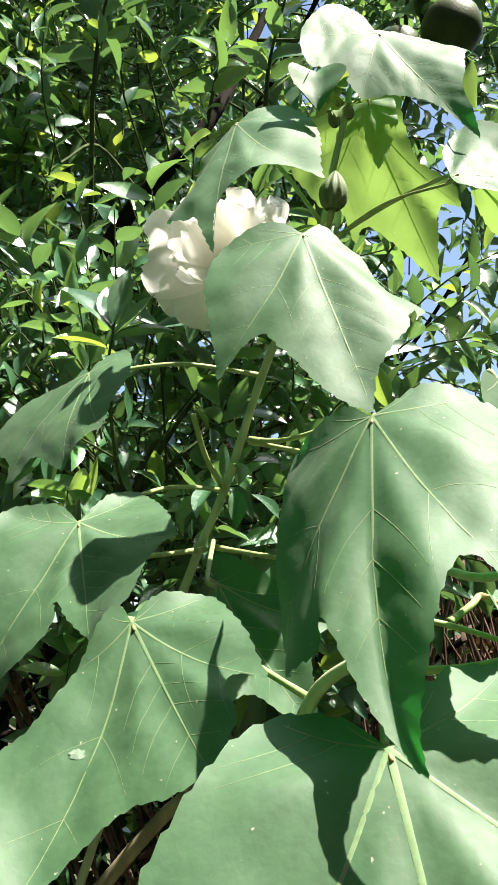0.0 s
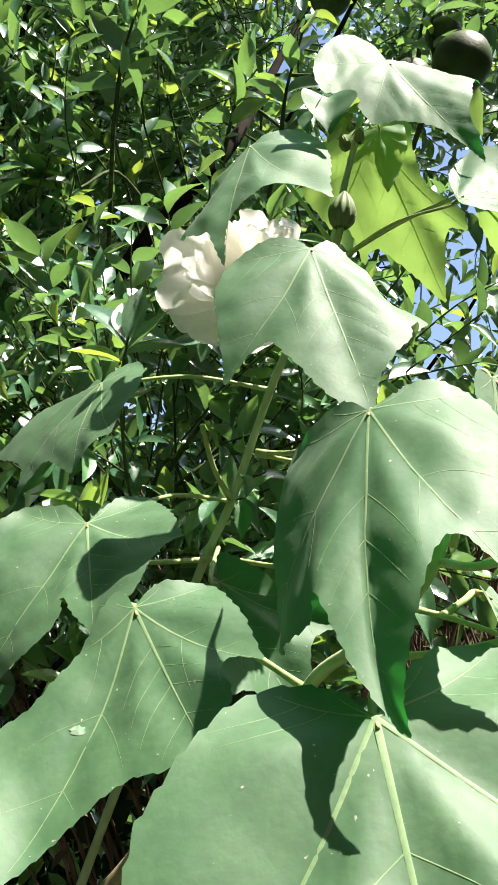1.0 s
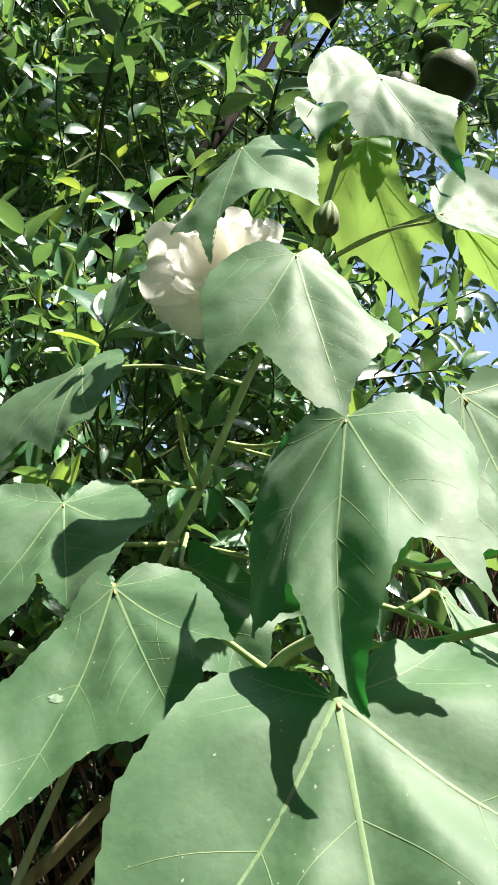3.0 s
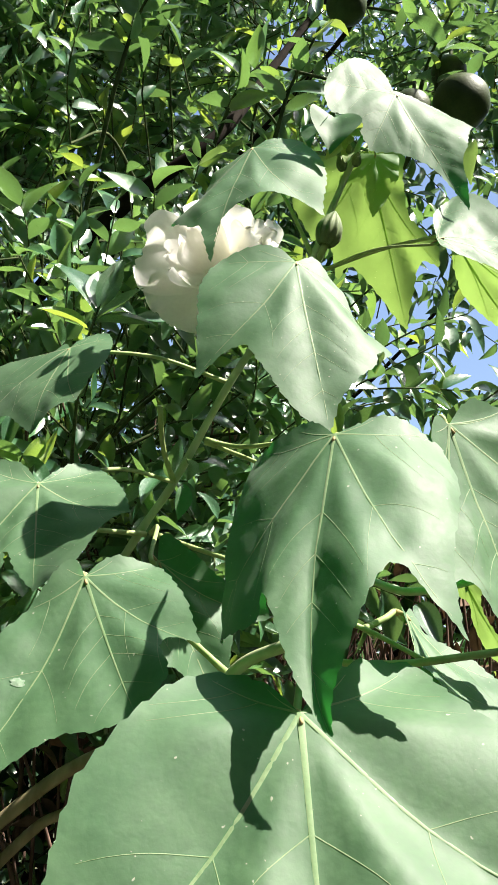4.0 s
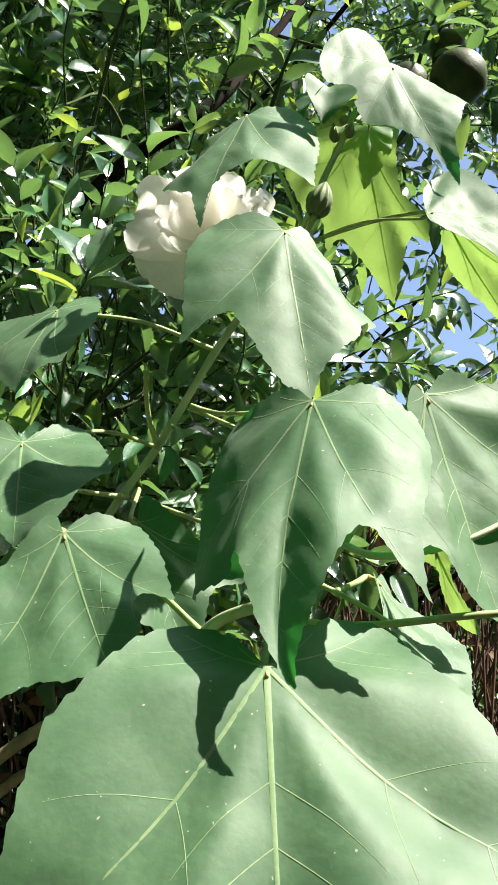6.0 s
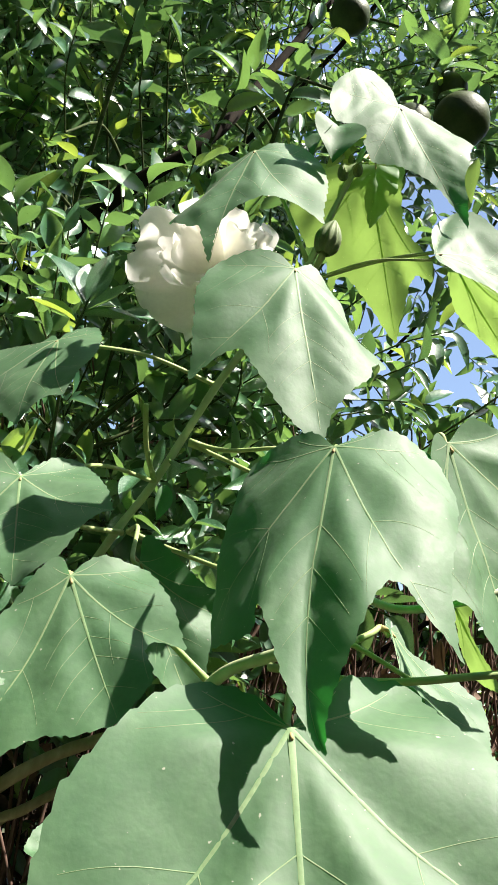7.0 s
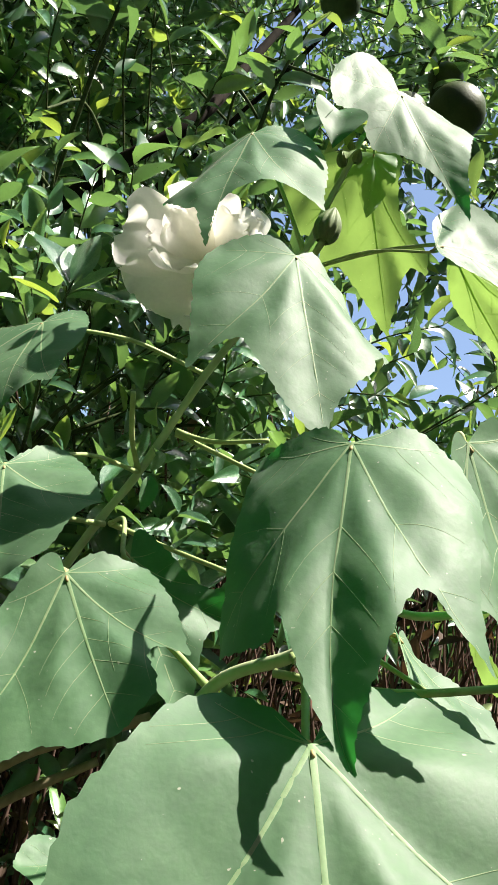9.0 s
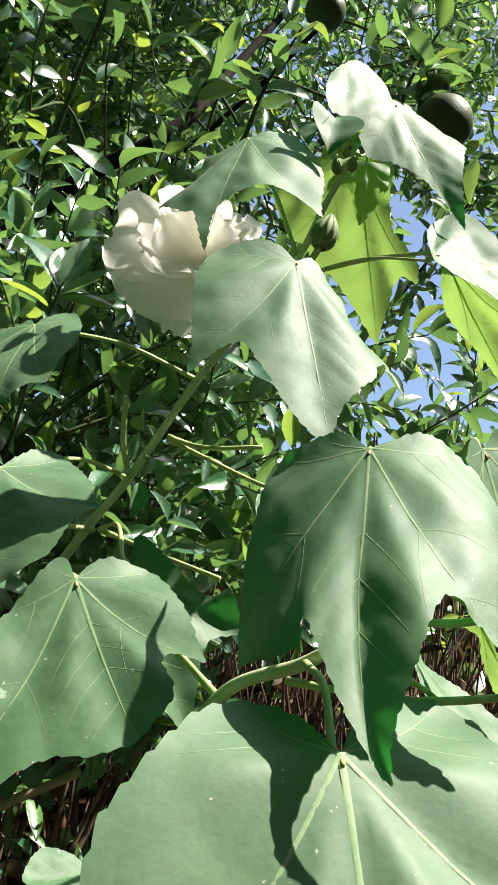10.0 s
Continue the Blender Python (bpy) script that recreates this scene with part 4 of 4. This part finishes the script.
def fruit(place, radius):
    verts, faces, nu, nv = [], [], 20, 28
    for i in range(nu + 1):
        th = math.pi * i / nu
        for j in range(nv):
            ph = 2 * math.pi * j / nv
            d = Vector((math.sin(th) * math.cos(ph), math.sin(th) * math.sin(ph), math.cos(th)))
            r = radius * (1 + 0.03 * noise.noise(d * 2 + Vector(place) * 9) - 0.06 * math.exp(-(th / 0.3) ** 2))
            verts.append(Vector(place) + d * r)
    for i in range(nu):
        for j in range(nv):
            faces.append((i * nv + j, (i + 1) * nv + j, (i + 1) * nv + (j + 1) % nv, i * nv + (j + 1) % nv))
    fr = part("fruit", mesh_of("fruit", verts, faces, RIND), tree, "round unripe green citrus fruit")
    p = Vector(place) + Vector((0, 0, radius * 0.94))
    part("fruit_stalk", mesh_of("fruit_stalk", *tube([p, p + Vector((0.004, 0.02, 0.03)), p + Vector((0.0, 0.08, 0.07))], 0.002, 0.0025, 6), TWIG), fr)


for place, radius in (((0.205, 0.775, 1.925), 0.031), ((0.151, 0.775, 1.902), 0.022), ((0.193, 0.80, 1.979), 0.02), ((0.09, 1.05, 2.262), 0.03)):
    fruit(place, radius)


# ---- undergrowth ----
hedge = root("dry_hedge", (0.5, 1.9, 0.0), "tangled hedge of thin brown dry stems with small yellow-green leaves", "hedge")
hv, hf, lv, lf = [], [], [], []
rng = random.Random(5)
dv, df = [], []
for k in range(620):
    x, y = rng.uniform(-0.1, 1.3), rng.uniform(1.15, 2.2)
    h = rng.uniform(1.3, 1.8)
    lean = Vector((rng.gauss(0, 0.28), rng.gauss(0, 0.15), 0))
    pts = [Vector((x, y, 0.0)), Vector((x, y, h * 0.55)) + lean * 0.25, Vector((x, y, h)) + lean]
    path = spline(pts, 6)
    tube(path, rng.uniform(0.003, 0.008), 0.0015, 5, 0.3, hv, hf, False)
    for i in range(5):
        p = path[-1].lerp(path[6], rng.random() ** 0.7) + Vector((rng.gauss(0, 0.03), rng.gauss(0, 0.03), 0))
        m = Matrix.Translation(p) @ pose(0, 0, 0, rng.uniform(-80, 80), rng.uniform(-80, 80), rng.uniform(0, 360)) @ Matrix.Diagonal((rng.uniform(0.025, 0.055),) * 3 + (1,))
        av, af = (lv, lf) if i == 0 and k % 2 else (dv, df)
        st = len(av)
        sv, sf = FAR_SHAPES[i]
        av += [m @ Vector(v) for v in sv]
        af += [tuple(st + q for q in f) for f in sf]
tagged(part("dead_leaves", mesh_of("dead_leaves", dv, df, DEAD), hedge, "curled dry brown leaves"), kind="stuff")
tagged(part("dry_growth", mesh_of("dry_stems", hv, hf, DRY), hedge, "thin reddish-brown dry stems"), kind="stuff")
tagged(part("hedge_leaves", mesh_of("hedge_leaves", lv, lf, YOUNG), hedge, "small yellow-green leaves"), kind="stuff")

def thicket(place, label, spread, count, top, size, seed, skin):
    """A wild, dark mass of leaves; top(x, y) is its height."""
    ob = root("thicket", place, label, "thicket")
    rng = random.Random(seed)
    lv, lf = [], []
    for k in range(count):
        x, y = place[0] + rng.uniform(-1, 1) * spread[0], place[1] + rng.uniform(-1, 1) * spread[1]
        z = rng.uniform(0.0, 1.0) ** 0.8 * top(x, y)
        m = Matrix.Translation((x, y, z)) @ pose(0, 0, 0, rng.uniform(-50, 50), rng.uniform(-40, 60), rng.uniform(0, 360)) @ Matrix.Diagonal((size, size * 1.15, size, 1))
        st = len(lv)
        sv, sf = FAR_SHAPES[k % 5]
        lv += [m @ Vector(v) for v in sv]
        lf += [tuple(st + q for q in f) for f in sf]
    tagged(part("thicket_leaf_mass", mesh_of("thicket_leaf_mass", lv, lf, skin), ob, "dark green leaves"), kind="stuff")
    sv, sf = [], []
    for k in range(40):
        x, y = place[0] + rng.uniform(-1, 1) * spread[0], place[1] + rng.uniform(-1, 1) * spread[1]
        h = top(x, y) * rng.uniform(0.6, 0.95)
        tube(spline([Vector((x, y, 0)), Vector((x + rng.uniform(-0.2, 0.2), y, h * 0.5)), Vector((x + rng.uniform(-0.4, 0.4), y + rng.uniform(-0.2, 0.2), h))], 5), 0.015, 0.004, 6, 0.2, sv, sf, False)
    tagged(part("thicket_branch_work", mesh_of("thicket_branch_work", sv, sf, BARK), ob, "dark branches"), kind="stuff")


thicket((0.0, 3.2, 0.0), "dark leafy thicket behind the citrus tree", (2.2, 0.5), 11000, lambda x, y: 2.15 + 0.25 * noise.noise(Vector((x * 1.5, y, 0))) + 3.2 * max(0.0, min(1.0, 0.5 - x)), 0.15, 6, CITRUS)
# Deep shade under the tree is put in as near-black leaves.
thicket((-0.35, 1.75, 0.0), "low undergrowth coloured near black for the shade below the citrus tree", (0.8, 0.35), 3000, lambda x, y: 1.3 + 0.1 * noise.noise(Vector((x * 2, y, 5))), 0.07, 10, SHADE_LEAF)
# Three unseen thickets added to cut the sky's fill light on the leaves.
thicket((-0.5, -2.5, 0.0), "added unseen thicket behind the camera, blocking sky light", (4.5, 0.5), 9000, lambda x, y: 8.0 + 0.9 * noise.noise(Vector((x, y, 1))), 0.3, 7, SHADE_LEAF)
thicket((-2.7, 0.3, 0.0), "added unseen thicket on the left, blocking sky light", (0.5, 3.2), 8000, lambda x, y: 8.3 + 0.9 * noise.noise(Vector((x, y, 2))), 0.3, 8, SHADE_LEAF)
thicket((3.6, 0.3, 0.0), "added unseen thicket on the right, blocking sky light", (0.5, 3.2), 6500, lambda x, y: 5.6 + 0.7 * noise.noise(Vector((x, y, 3))) - 1.6 * max(0.0, min(1.0, y - 0.8)), 0.3, 9, SHADE_LEAF)

# ---- ground ----
m, nt, b = material("soil")
col = ramp(nt, noise_tex(nt, 3.0, 8), (0.35, (0.03, 0.045, 0.015)), (0.55, (0.065, 0.06, 0.03)), (0.75, (0.04, 0.07, 0.02)))
nt.links.new(col, b.inputs["Base Color"])
b.inputs["Roughness"].default_value = 0.95
bump(nt, b, noise_tex(nt, 25, 8), 0.8, 0.03)
n = 60
gv = [(math.copysign(abs(i / n - 0.5) ** 3 * 16000, i - n / 2), math.copysign(abs(j / n - 0.5) ** 3 * 16000, j - n / 2), 0.02 * noise.noise(Vector((i * 0.7, j * 0.7, 0)))) for i in range(n + 1) for j in range(n + 1)]
gf = [(i * (n + 1) + j, (i + 1) * (n + 1) + j, (i + 1) * (n + 1) + j + 1, i * (n + 1) + j + 1) for i in range(n) for j in range(n)]
tagged(new("ground", mesh_of("ground", gv, gf, m)), "bare earth with weeds below the plants", "ground", kind="structure")
